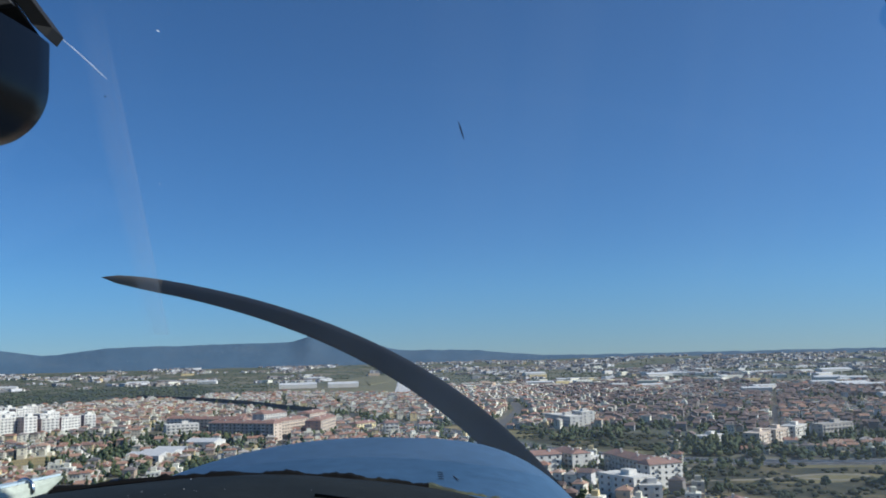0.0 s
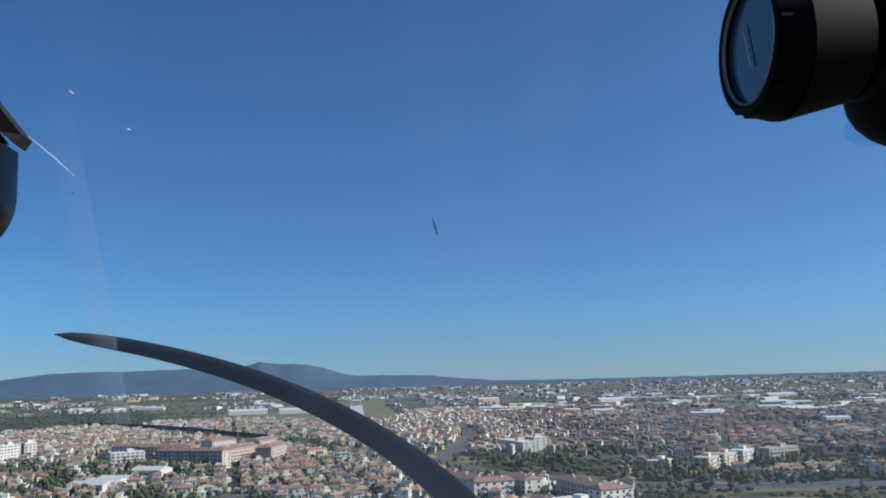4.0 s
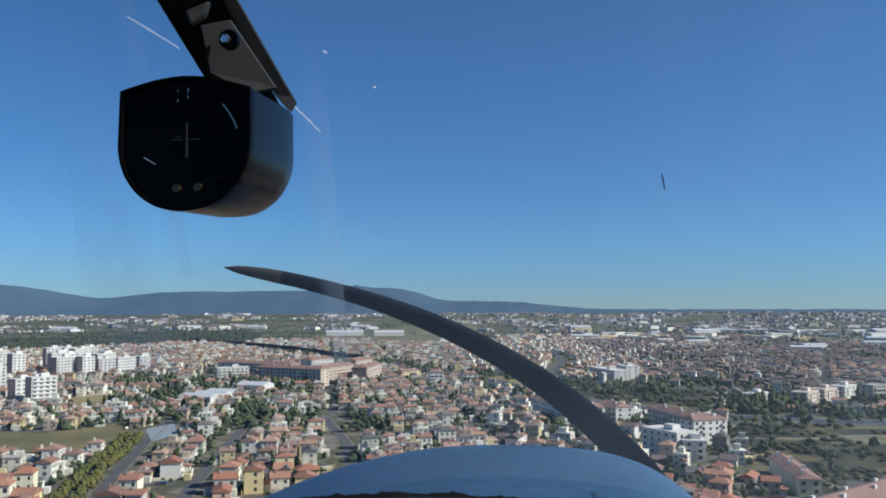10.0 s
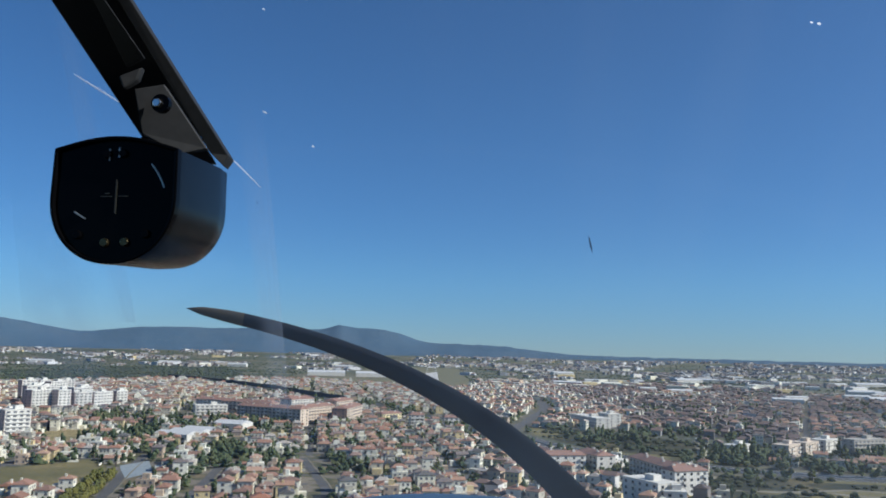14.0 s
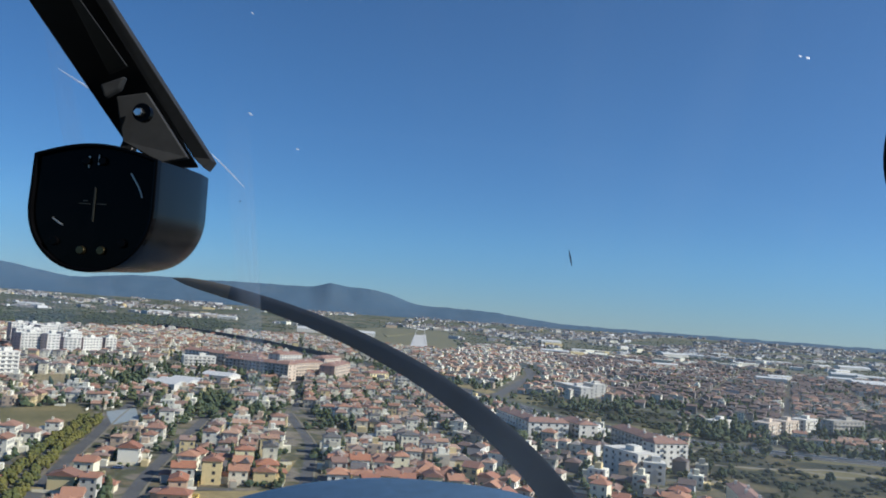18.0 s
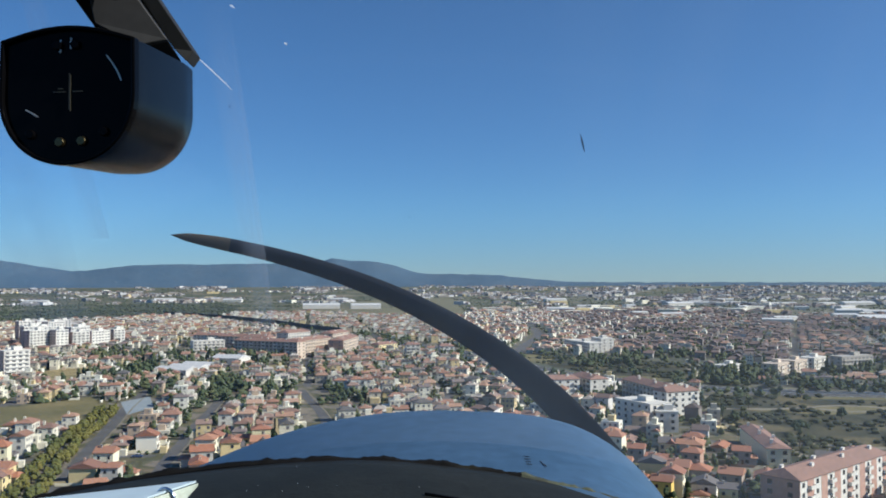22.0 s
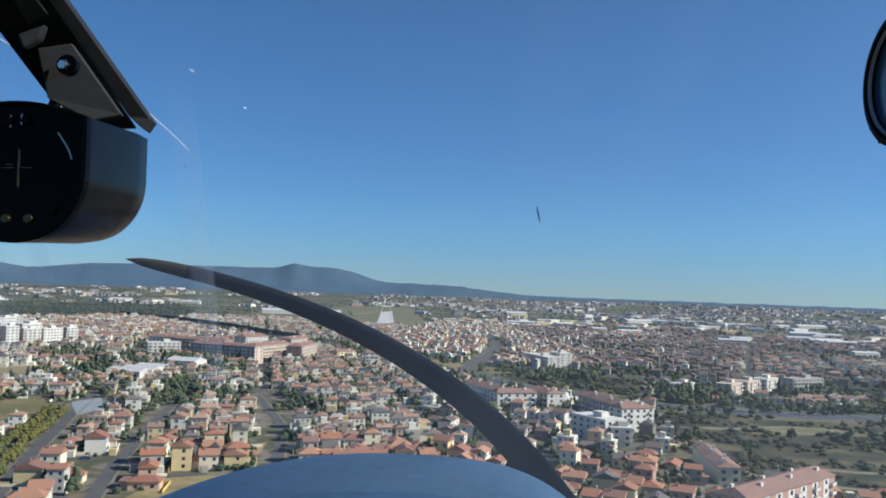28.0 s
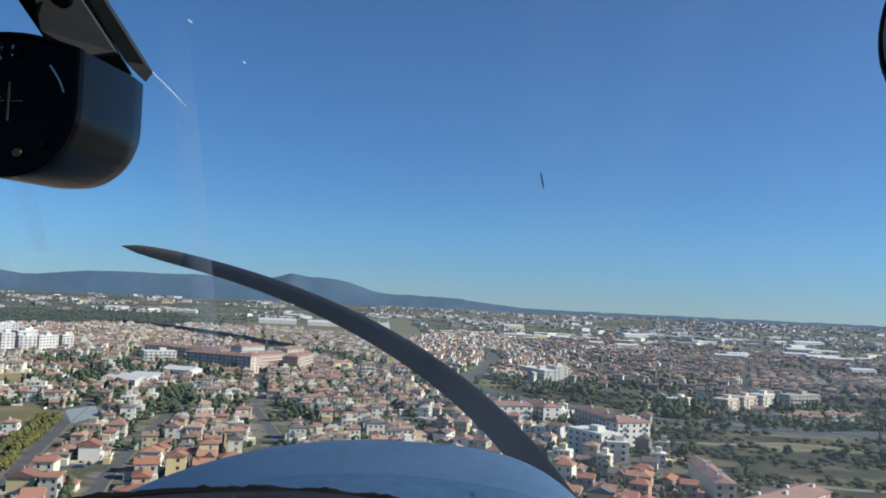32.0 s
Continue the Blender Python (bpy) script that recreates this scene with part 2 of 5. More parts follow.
# The blue of distance haze is put into the hills' base colour.
HILL = material("haze_blue_hill", [(0.074, 0.127, 0.186), (0.082, 0.134, 0.192), (0.092, 0.139, 0.19)], 1.0, scale=0.006, fine=8, spread=0.25, spec=0.0)
CARPAINT = material("car_paint", [(0.6, 0.6, 0.62), (0.08, 0.08, 0.09), (0.7, 0.7, 0.7), (0.25, 0.03, 0.03), (0.05, 0.09, 0.2), (0.3, 0.31, 0.32)], 0.25, by="object", coat=0.5)
RUBBER = material("tyre_rubber", [(0.02, 0.02, 0.02), (0.03, 0.03, 0.03)], 0.9)
BARRIER = material("noise_barrier", [(0.06, 0.065, 0.07), (0.09, 0.095, 0.1)], 0.8, scale=0.1, spread=0.3)
STEEL = material("galvanised_steel", [(0.4, 0.41, 0.42), (0.5, 0.5, 0.5)], 0.45, metal=0.8, scale=1, spread=0.2)
# cockpit
PLASTIC = material("black_plastic", [(0.0025, 0.003, 0.004), (0.004, 0.0045, 0.0055)], 0.27, spec=0.24, scale=40, spread=0.3, bump=0.03, bump_scale=900)
SATIN = material("satin_black_metal", [(0.0054, 0.0057, 0.0066), (0.009, 0.0093, 0.0102)], 0.42, spec=0.3, scale=30, fine=6, spread=0.35, bump=0.08, bump_scale=700)
DIAL = material("dark_dial_glass", [(0.002, 0.002, 0.0025), (0.003, 0.003, 0.0035)], 0.12, spec=0.05, scale=30)
# Greyer copy of the satin black: light on the bracket's faces as colour.
PLATE = material("lit_grey_black_metal", [(0.014, 0.0145, 0.016), (0.02, 0.0205, 0.022)], 0.6, spec=0.3, scale=30, fine=6, spread=0.35, bump=0.08, bump_scale=700)
MATT = material("matt_black_plastic", [(0.0025, 0.0025, 0.003), (0.004, 0.004, 0.0045)], 0.7, spec=0.12, scale=60, fine=5, spread=0.3, bump=0.1, bump_scale=800)
IVORY = material("ivory_marks", [(0.05, 0.045, 0.03), (0.03, 0.0275, 0.0175)], 0.5, scale=60)
BRASS = material("brass_screw", [(0.07, 0.06, 0.03), (0.1, 0.08, 0.045)], 0.3, metal=0.9, scale=90, spread=0.3)
CHROME = material("bright_screw", [(0.6, 0.6, 0.6), (0.7, 0.7, 0.7)], 0.22, metal=1.0, scale=90)
VINYL = material("black_glareshield_vinyl", [(0.0088, 0.0116, 0.0116), (0.0152, 0.018, 0.0172)], 0.75, spec=0.2, scale=14, fine=9, spread=0.5, bump=0.35, bump_scale=260)
SEAL = material("worn_edge_seal", [(0.0025, 0.0025, 0.003), (0.004, 0.004, 0.0045), (0.006, 0.006, 0.006), (0.02, 0.019, 0.012)], 0.8, spec=0.15, scale=11, fine=6, spread=0.5, stops=[0.3, 0.55, 0.64, 0.74])
COWLPAINT = material("blue_cowling_paint", [(0.044, 0.094, 0.166), (0.058, 0.112, 0.19)], 0.45, scale=5, fine=12, spread=0.3, spec=0.28, bump=0.03, bump_scale=30)
OLIVE = material("olive_bushes", [(0.03, 0.038, 0.014), (0.05, 0.055, 0.02), (0.022, 0.03, 0.013)], 0.95, scale=0.3, spread=0.6, by="island")
YELLOWED = material("yellowed_seal", [(0.012, 0.014, 0.009), (0.085, 0.095, 0.055), (0.04, 0.046, 0.028)], 0.7, scale=25, fine=6, spread=0.6)
PROPPAINT = material("dark_blade_paint", [(0.027, 0.033, 0.05), (0.038, 0.045, 0.064)], 0.5, scale=12, spread=0.25)
TIPPAINT = material("ochre_tip_paint", [(0.14, 0.115, 0.09), (0.11, 0.095, 0.08)], 0.5, scale=20, spread=0.2)
# White paper tinted blue: the skylight on it is put into the colour.
PAPER = material("skylit_blue_paper", [(0.55, 0.68, 0.74), (0.5, 0.62, 0.69)], 0.5, scale=18, fine=4, spread=0.12)
EDGE = material("plastic_sleeve", [(0.42, 0.47, 0.4), (0.55, 0.6, 0.52)], 0.3, scale=30, spread=0.3)
LINING = material("grey_cabin_lining", [(0.09, 0.09, 0.092), (0.12, 0.12, 0.122)], 0.9, scale=6, spread=0.3)
LENS = material("dial_face", [(0.03, 0.06, 0.1), (0.035, 0.07, 0.11)], 0.08, scale=20, coat=0.6)


def lit_through(name, color):
    """A thin flaw in the acrylic that light shines through."""
    m = bpy.data.materials.new(name)
    m.use_nodes = True
    n, l = m.node_tree.nodes, m.node_tree.links
    t = n.new("ShaderNodeBsdfTranslucent")
    t.inputs[0].default_value = (*color, 1)
    mix, clear = n.new("ShaderNodeMixShader"), n.new("ShaderNodeBsdfTransparent")
    mix.inputs[0].default_value = 0.6
    l.new(clear.outputs[0], mix.inputs[1])
    l.new(t.outputs[0], mix.inputs[2])
    l.new(mix.outputs[0], n["Material Output"].inputs["Surface"])
    return m


FLAW = lit_through("bright_flaw", (0.95, 0.97, 1.0))
DRIED = lit_through("dried_insect", (0.03, 0.045, 0.08))
BUG = material("insect_smear", [(0.03, 0.035, 0.05), (0.06, 0.065, 0.08)], 0.9, scale=200, spread=0.4)
SCRATCH = material("bright_scratch", [(0.75, 0.78, 0.8), (0.6, 0.63, 0.66)], 0.35, scale=300, spread=0.3)


def glass(name):
    """Clear acrylic with faint upright smears over an even veil standing in for haze."""
    m = bpy.data.materials.new(name)
    m.use_nodes = True
    n, l = m.node_tree.nodes, m.node_tree.links
    n.remove(n["Principled BSDF"])
    clear, gloss, haze_film = n.new("ShaderNodeBsdfTransparent"), n.new("ShaderNodeBsdfGlossy"), n.new("ShaderNodeBsdfTranslucent")
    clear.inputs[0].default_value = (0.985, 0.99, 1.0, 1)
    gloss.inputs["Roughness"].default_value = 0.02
    haze_film.inputs[0].default_value = (0.62, 0.73, 0.82, 1)
    geo, stretch, tex, ramp = n.new("ShaderNodeNewGeometry"), n.new("ShaderNodeVectorMath"), n.new("ShaderNodeTexNoise"), n.new("ShaderNodeMapRange")
    stretch.operation = "MULTIPLY"
    stretch.inputs[1].default_value = (1.0, 0.12, 0.12)
    tex.inputs["Scale"].default_value, tex.inputs["Detail"].default_value = 16.0, 3.0
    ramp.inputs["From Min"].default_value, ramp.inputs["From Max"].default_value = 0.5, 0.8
    # The lower value is the even veil that lifts dark tones like haze.
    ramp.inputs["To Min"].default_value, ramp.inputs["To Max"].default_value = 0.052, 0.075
    l.new(geo.outputs["Position"], stretch.inputs[0])
    l.new(stretch.outputs[0], tex.inputs["Vector"])
    l.new(tex.outputs[0], ramp.inputs[0])
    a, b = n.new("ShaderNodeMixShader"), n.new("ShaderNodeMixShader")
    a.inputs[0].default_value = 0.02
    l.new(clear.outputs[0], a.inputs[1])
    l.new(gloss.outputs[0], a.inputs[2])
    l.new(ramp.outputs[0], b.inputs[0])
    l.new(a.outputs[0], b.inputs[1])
    l.new(haze_film.outputs[0], b.inputs[2])
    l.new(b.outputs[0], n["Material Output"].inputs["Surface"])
    return m


def smear(name, amount):
    """A wiped, dusty band on the acrylic that thins out to its sides."""
    m = bpy.data.materials.new(name)
    m.use_nodes = True
    n, l = m.node_tree.nodes, m.node_tree.links
    n.remove(n["Principled BSDF"])
    clear, scatter = n.new("ShaderNodeBsdfTransparent"), n.new("ShaderNodeBsdfTranslucent")
    scatter.inputs[0].default_value = (0.93, 0.94, 0.94, 1)
    co, cut, ramp, tex, amp = n.new("ShaderNodeTexCoord"), n.new("ShaderNodeSeparateXYZ"), n.new("ShaderNodeValToRGB"), n.new("ShaderNodeTexNoise"), n.new("ShaderNodeMath")
    e = ramp.color_ramp.elements
    e.new(0.5)
    for i, (p, v) in enumerate(((0.0, 0.0), (0.55, 1.0), (1.0, 0.0))):
        e[i].position, e[i].color = p, (v, v, v, 1)
    ramp.color_ramp.interpolation = "EASE"
    tex.inputs["Scale"].default_value, tex.inputs["Detail"].default_value = 5.0, 4.0
    amp.operation = "MULTIPLY"
    gain = n.new("ShaderNodeMath")
    gain.operation, gain.inputs[1].default_value = "MULTIPLY", amount * 2
    mix = n.new("ShaderNodeMixShader")
    l.new(co.outputs["Generated"], cut.inputs[0])
    l.new(co.outputs["Generated"], tex.inputs["Vector"])
    l.new(cut.outputs[0], ramp.inputs[0])
    l.new(ramp.outputs[0], amp.inputs[0])
    l.new(tex.outputs[0], amp.inputs[1])
    l.new(amp.outputs[0], gain.inputs[0])
    fade, thin = n.new("ShaderNodeMapRange"), n.new("ShaderNodeMath")
    fade.interpolation_type, thin.operation = "SMOOTHSTEP", "MULTIPLY"
    fade.inputs["From Min"].default_value, fade.inputs["From Max"].default_value = 1.0, 0.55
    l.new(cut.outputs[2], fade.inputs[0])
    l.new(gain.outputs[0], thin.inputs[0])
    l.new(fade.outputs[0], thin.inputs[1])
    l.new(thin.outputs[0], mix.inputs[0])
    l.new(clear.outputs[0], mix.inputs[1])
    l.new(scatter.outputs[0], mix.inputs[2])
    l.new(mix.outputs[0], n["Material Output"].inputs["Surface"])
    return m


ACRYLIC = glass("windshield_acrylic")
HAZE = smear("dusty_wipe_mark", 0.12)


# ---- mesh helpers ----
class Shape:
    """Gathers faces for one mesh."""

    def __init__(self):
        self.v, self.f = [], []

    def add(self, verts, faces):
        k = len(self.v)
        self.v += [tuple(p) for p in verts]
        self.f += [tuple(k + i for i in face) for face in faces]
        return self

    def box(self, x, y, z, sx, sy, sz, turn=0.0, taper=1.0):
        """A box whose foot's middle is x, y, z."""
        c, s = math.cos(turn), math.sin(turn)
        pts = []
        for h, q in ((0, 1.0), (sz, taper)):
            for a, b in ((-1, -1), (1, -1), (1, 1), (-1, 1)):
                p, r = a * sx / 2 * q, b * sy / 2 * q
                pts.append((x + c * p - s * r, y + s * p + c * r, z + h))
        return self.add(pts, [(3, 2, 1, 0), (4, 5, 6, 7), (0, 1, 5, 4), (1, 2, 6, 5), (2, 3, 7, 6), (3, 0, 4, 7)])

    def hip(self, x, y, z, sx, sy, rise, over=0.4, ridge=0.35, turn=0.0, thick=0.25):
        """A hipped (ridge < 1) or gabled (ridge 1) roof with its ridge along x."""
        c, s = math.cos(turn), math.sin(turn)
        w, d = sx / 2 + over, sy / 2 + over
        raw = [(-w, -d, 0), (w, -d, 0), (w, d, 0), (-w, d, 0), (-w, -d, thick), (w, -d, thick), (w, d, thick), (-w, d, thick), (-w * ridge, 0, rise + thick), (w * ridge, 0, rise + thick)]
        return self.add([(x + c * a - s * b, y + s * a + c * b, z + h) for a, b, h in raw],
                        [(3, 2, 1, 0), (0, 1, 5, 4), (1, 2, 6, 5), (2, 3, 7, 6), (3, 0, 4, 7), (4, 5, 9, 8), (6, 7, 8, 9), (5, 6, 9), (7, 4, 8)])

    def tube(self, a, b, r1, r2=None, n=16, cap=True):
        a, b = Vector(a), Vector(b)
        r2 = r1 if r2 is None else r2
        q = (b - a).to_track_quat("Z", "Y")
        pts = [a + q @ Vector((r1 * math.cos(6.2832 * i / n), r1 * math.sin(6.2832 * i / n), 0)) for i in range(n)]
        pts += [b + q @ Vector((r2 * math.cos(6.2832 * i / n), r2 * math.sin(6.2832 * i / n), 0)) for i in range(n)]
        faces = [(i, (i + 1) % n, n + (i + 1) % n, n + i) for i in range(n)]
        if cap:
            faces += [tuple(range(n))[::-1], tuple(range(n, 2 * n))]
        return self.add(pts, faces)

    def slab(self, outline, thick, m=None):
        """An outline in the x-z plane drawn out along +y."""
        n = len(outline)
        pts = [Vector((a, 0, b)) for a, b in outline] + [Vector((a, thick, b)) for a, b in outline]
        if m is not None:
            pts = [m @ p for p in pts]
        return self.add(pts, [tuple(range(n)), tuple(range(n, 2 * n))[::-1]] + [(i, n + i, n + (i + 1) % n, (i + 1) % n) for i in range(n)])

    def sheet(self, rows, closed=False):
        """Quads through rows of points."""
        k = len(rows[0])
        faces = []
        for i in range(len(rows) - 1):
            for j in range(k if closed else k - 1):
                jj = (j + 1) % k
                faces.append((i * k + j, i * k + jj, (i + 1) * k + jj, (i + 1) * k + j))
        return self.add([p for row in rows for p in row], faces)


def mesh_of(shape, mat, smooth=False, bevel=0.0):
    me = bpy.data.meshes.new("mesh")
    me.from_pydata(shape.v, [], shape.f)
    bm = bmesh.new()
    bm.from_mesh(me)
    if bevel:
        bmesh.ops.remove_doubles(bm, verts=bm.verts, dist=1e-6)
        edges = [e for e in bm.edges if len(e.link_faces) == 2 and e.calc_face_angle(0) > 0.5]
        bmesh.ops.bevel(bm, geom=edges, offset=bevel, segments=2, affect="EDGES", profile=0.5, clamp_overlap=True)
    if len(bm.faces) < 20000:
        bmesh.ops.recalc_face_normals(bm, faces=bm.faces)
    if smooth:
        for f in bm.faces:
            f.smooth = True
        for e in bm.edges:
            e.smooth = len(e.link_faces) < 2 or e.calc_face_angle(0) < 0.7
    bm.to_mesh(me)
    bm.free()
    me.materials.append(mat)
    return me


def part(name, shape, mat, parent=None, label="", smooth=False, bevel=0.0):
    me = shape if isinstance(shape, bpy.types.Mesh) else mesh_of(shape, mat, smooth, bevel)
    ob = new(name, me)
    if parent is not None:
        ob.parent = parent
    return tagged(ob, label)


def share(name, me, parent, x, y, z, turn=0.0, label=""):
    """One more object on a mesh that exists, at a place of its parent's."""
    ob = new(name, me)
    ob.parent = parent
    ob.matrix_basis = pose(x, y, z, 0, 0, math.degrees(turn))
    return tagged(ob, label)


rnd = random.Random(5)


# ---- the lie of the land ----
def smooth_step(a, b, v):
    u = min(1.0, max(0.0, (v - a) / (b - a)))
    return u * u * (3 - 2 * u)


def land(x, y):
    """Height of the ground: a flat plain that rises gently towards the skyline."""
    r = math.hypot(x, y)
    z = 46 * smooth_step(3100, 4900, r) if y > 0 else 0.0
    if r > 1800:
        z += 5 * noise.noise(Vector((x / 420, y / 420, 3))) * smooth_step(1800, 3000, r) * (0 if abs(x) < 260 and y < 3600 else 1)
    return z


rings = [0, 60, 120, 180] + [180 + 40 * i for i in range(1, 40)] + [1780 + 70 * i for i in range(1, 45)]
spokes = 220
rows = []
for r in rings:
    row = []
    for j in range(spokes):
        a = 2 * math.pi * j / spokes
        x, y = r * math.sin(a), r * math.cos(a)
        row.append((x, y, land(x, y)))
    rows.append(row)
ground = part("ground", Shape().sheet(rows, closed=True), GROUND)
tagged(ground, "dry patchy ground of scrub, bare earth and grass plain", "ground", kind="structure")


def bump(v, at, width, high):
    return high * math.exp(-((v - at) / width) ** 2)


def skyline(a):
    """Elevation of the hills, in degrees, over the azimuth in degrees."""
    e = -0.12 + 0.486 / (1 + math.exp((a - 6.8) / 1.3)) + 0.807 / (1 + math.exp((a + 1.5) / 0.6))
    e += bump(a, -6.3, 0.8, 0.31) + bump(a, -4.4, 1.9, 0.17) + bump(a, -30, 6, 0.4) - bump(a, -22.5, 2.2, 0.27) - bump(a, -15, 3, 0.08) - bump(a, -23.5, 4.5, 0.36) + bump(a, 3, 5, 0.1)
    e += 0.05 * noise.noise(Vector((a * 0.9, 2, 0))) + 0.04 * noise.noise(Vector((a * 2.7, 7, 0))) + 0.025 * noise.noise(Vector((a * 7, 3, 0)))
    return e


hill_rows = []
for i in range(13):
    u = i / 12
    r = 4330 + 430 * u
    row = []
    for j in range(361):
        a = -64 + 128 * j / 360
        x, y = r * math.sin(radians(a)), r * math.cos(radians(a))
        crest = HEIGHT + 4760 * math.tan(radians(skyline(a)))
        low = land(x, y) - 6
        rough = 5 * noise.noise(Vector((x / 130, y / 130, 1))) * math.sin(math.pi * u)
        row.append((x, y, low + (crest - low) * u ** 1.4 + rough))
    hill_rows.append(row)
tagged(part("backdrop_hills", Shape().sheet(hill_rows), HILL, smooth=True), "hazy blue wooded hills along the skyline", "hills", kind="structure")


# ---- roads, runway, fields ----
def strip(points, width, z, shift=0.0):
    """A flat band along a line of ground points."""
    rows = []
    for i, p in enumerate(points):
        a, b = Vector(points[max(0, i - 1)]), Vector(points[min(len(points) - 1, i + 1)])
        d = (b - a).normalized()
        s = Vector((d.y, -d.x))
        rows.append([(*(Vector(p) + s * (shift - width / 2)), z + land(*p)), (*(Vector(p) + s * (shift + width / 2)), z + land(*p))])
    return rows


def curve(points, step=25.0):
    """A line of points, rounded off and cut evenly."""
    pts = [Vector(p) for p in points]
    for _ in range(2):
        cut = [pts[0]]
        for a, b in zip(pts, pts[1:]):
            cut += [a.lerp(b, 0.25), a.lerp(b, 0.75)]
        pts = cut + [pts[-1]]
    return [tuple(p) for p in pts]


def near_line(points, x, y):
    best = 1e9
    p = Vector((x, y))
    for a, b in zip(points, points[1:]):
        a, b = Vector(a), Vector(b)
        d = b - a
        u = min(1.0, max(0.0, (p - a).dot(d) / d.length_squared))
        best = min(best, (a + d * u - p).length)
    return best


MOTORWAY = curve([(-640, 1830), (-430, 1610), (-298, 1425), (-178, 1203), (-98, 1061), (-42, 959), (20, 851), (50, 766), (78, 687), (97, 627), (124, 593), (168, 548), (210, 521), (300, 500), (600, 470), (1100, 450)])
CROSS = curve([(56, 690), (63, 716), (86, 814), (125, 978), (147, 1073), (160, 1240)])
AVENUE_LINE = [(-121, 245), (-127, 272), (-137, 308), (-150, 359), (-162, 424), (-168, 452)]
LANES = [curve(p) for p in (
    [(-110, 225), (-118, 262), (-130, 310), (-142, 360), (-153, 415), (-166, 470), (-178, 540)],
    [(-82, 225), (-91, 273), (-101, 328), (-105, 365), (-110, 393), (-114, 440), (-124, 520), (-145, 652), (-130, 710), (-104, 742), (-108, 830), (-110, 929)],
    [(-34, 290), (-41, 336), (-47, 400), (-52, 433), (-62, 470), (-80, 540)],
)]
motorway = tagged(part("motorway", Shape().sheet(strip(MOTORWAY, 29, 0.25)), ASPHALT), "grey asphalt dual motorway", "road", kind="structure")
for off in (-12.2, -1.6, 1.6, 12.2):
    part("edge_line", Shape().sheet(strip(MOTORWAY, 0.35, 0.3, off)), PAINT, motorway, "white painted line")
lane = Shape()
for off in (-6.9, 6.9):
    pts = strip(MOTORWAY, 0.3, 0.3, off)
    for a, b in zip(pts, pts[1:]):
        lane.sheet([[Vector(a[0]).lerp(Vector(b[0]), 0.2), Vector(a[1]).lerp(Vector(b[1]), 0.2)], [Vector(a[0]).lerp(Vector(b[0]), 0.6), Vector(a[1]).lerp(Vector(b[1]), 0.6)]])
part("lane_line", lane, PAINT, motorway)


def wall_along(points, off, high, thick, z=0.2):
    """An upright wall beside a line."""
    a, b = strip(points, thick, z, off), strip(points, thick, z + high, off)
    return Shape().sheet([[p[0], q[0], q[1], p[1]] for p, q in zip(a, b)], closed=True)


# Dark wall added to stand in for the road's band of trees and shade.
for off, cut in ((-19, MOTORWAY[3:17]),):
    barrier = tagged(part("noise_barrier", wall_along(cut, off, 6.0, 0.6), BARRIER), "dark wall standing in for the shaded band along the motorway", "wall", kind="structure")
tagged(part("median_barrier", wall_along(MOTORWAY, 0, 0.9, 0.5), STEEL), "grey median barrier of the motorway", "barrier", kind="structure")
tagged(part("road", Shape().sheet(strip(CROSS, 11, 0.2)), STREET), "straight asphalt road leading down to the motorway", "road", kind="structure")
for line, wide in zip(LANES, (5.2, 5.0, 4.8)):
    tagged(part("road", Shape().sheet(strip(line, wide, 0.13)), STREET), "grey asphalt town road between houses", "road", kind="structure")
    tagged(part("pavement", Shape().sheet(strip(line, 0.9, 0.17, wide / 2 + 0.7)), SHOULDER), "pale kerbed footway beside the road", "pavement", kind="structure")

runway = tagged(part("runway", Shape().sheet(strip([(-1 + 0.0015 * v, 1650 + v) for v in range(0, 1801, 60)], 36, 0.4)), RUNWAY), "pale grey airport runway", "runway", kind="structure")
for k in range(8):
    part("threshold_stripe", Shape().sheet(strip([(-12.5 + 3.5 * k, 1660), (-12.5 + 3.5 * k, 1690)], 1.8, 0.46)), PAINT, runway, "white painted stripe")
for k in range(22):
    part("centre_line", Shape().sheet(strip([(0, 1730 + 75 * k), (0, 1765 + 75 * k)], 1.2, 0.46)), PAINT, runway, "white painted stripe")
for off in (-14.5, 14.5):
    part("edge_stripe", Shape().sheet(strip([(off, 1654), (off, 3440)], 1.2, 0.46)), PAINT, runway, "white painted stripe")


FIELDS = []


def field(name, label, pts, mat, z=0.1):
    FIELDS.append([Vector(p) for p in pts])
    c = Vector((sum(p[0] for p in pts) / len(pts), sum(p[1] for p in pts) / len(pts)))
    ring = []
    for i, p in enumerate(pts):
        a, b = Vector(p), Vector(pts[(i + 1) % len(pts)])
        for k in range(6):
            q = a.lerp(b, k / 6)
            q += (q - c) * 0.07 * noise.noise(Vector((q.x / 30, q.y / 30, 5)))
            ring.append((q.x, q.y, z))
    rows = [[(c.x + (x - c.x) * u, c.y + (y - c.y) * u, land(x, y) + zz) for x, y, zz in ring] for u in (0.02, 0.5, 1.0)]
    tagged(part(name, Shape().sheet(rows, closed=True), mat), label, "field", kind="structure")


def inside(pts, x, y):
    hit = False
    for i, a in enumerate(pts):
        b = pts[i - 1]
        if (a.y > y) != (b.y > y) and x < (b.x - a.x) * (y - a.y) / (b.y - a.y) + a.x:
            hit = not hit
    return hit


town = [(-420, 300), (-60, 150), (20, 200), (150, 240), (150, 560), (60, 640), (20, 740), (-40, 900), (-150, 1140), (-360, 1450), (-900, 1300)]
field("pavement", "pale paved ground and gardens between the houses", town, TOWN, 0.05)
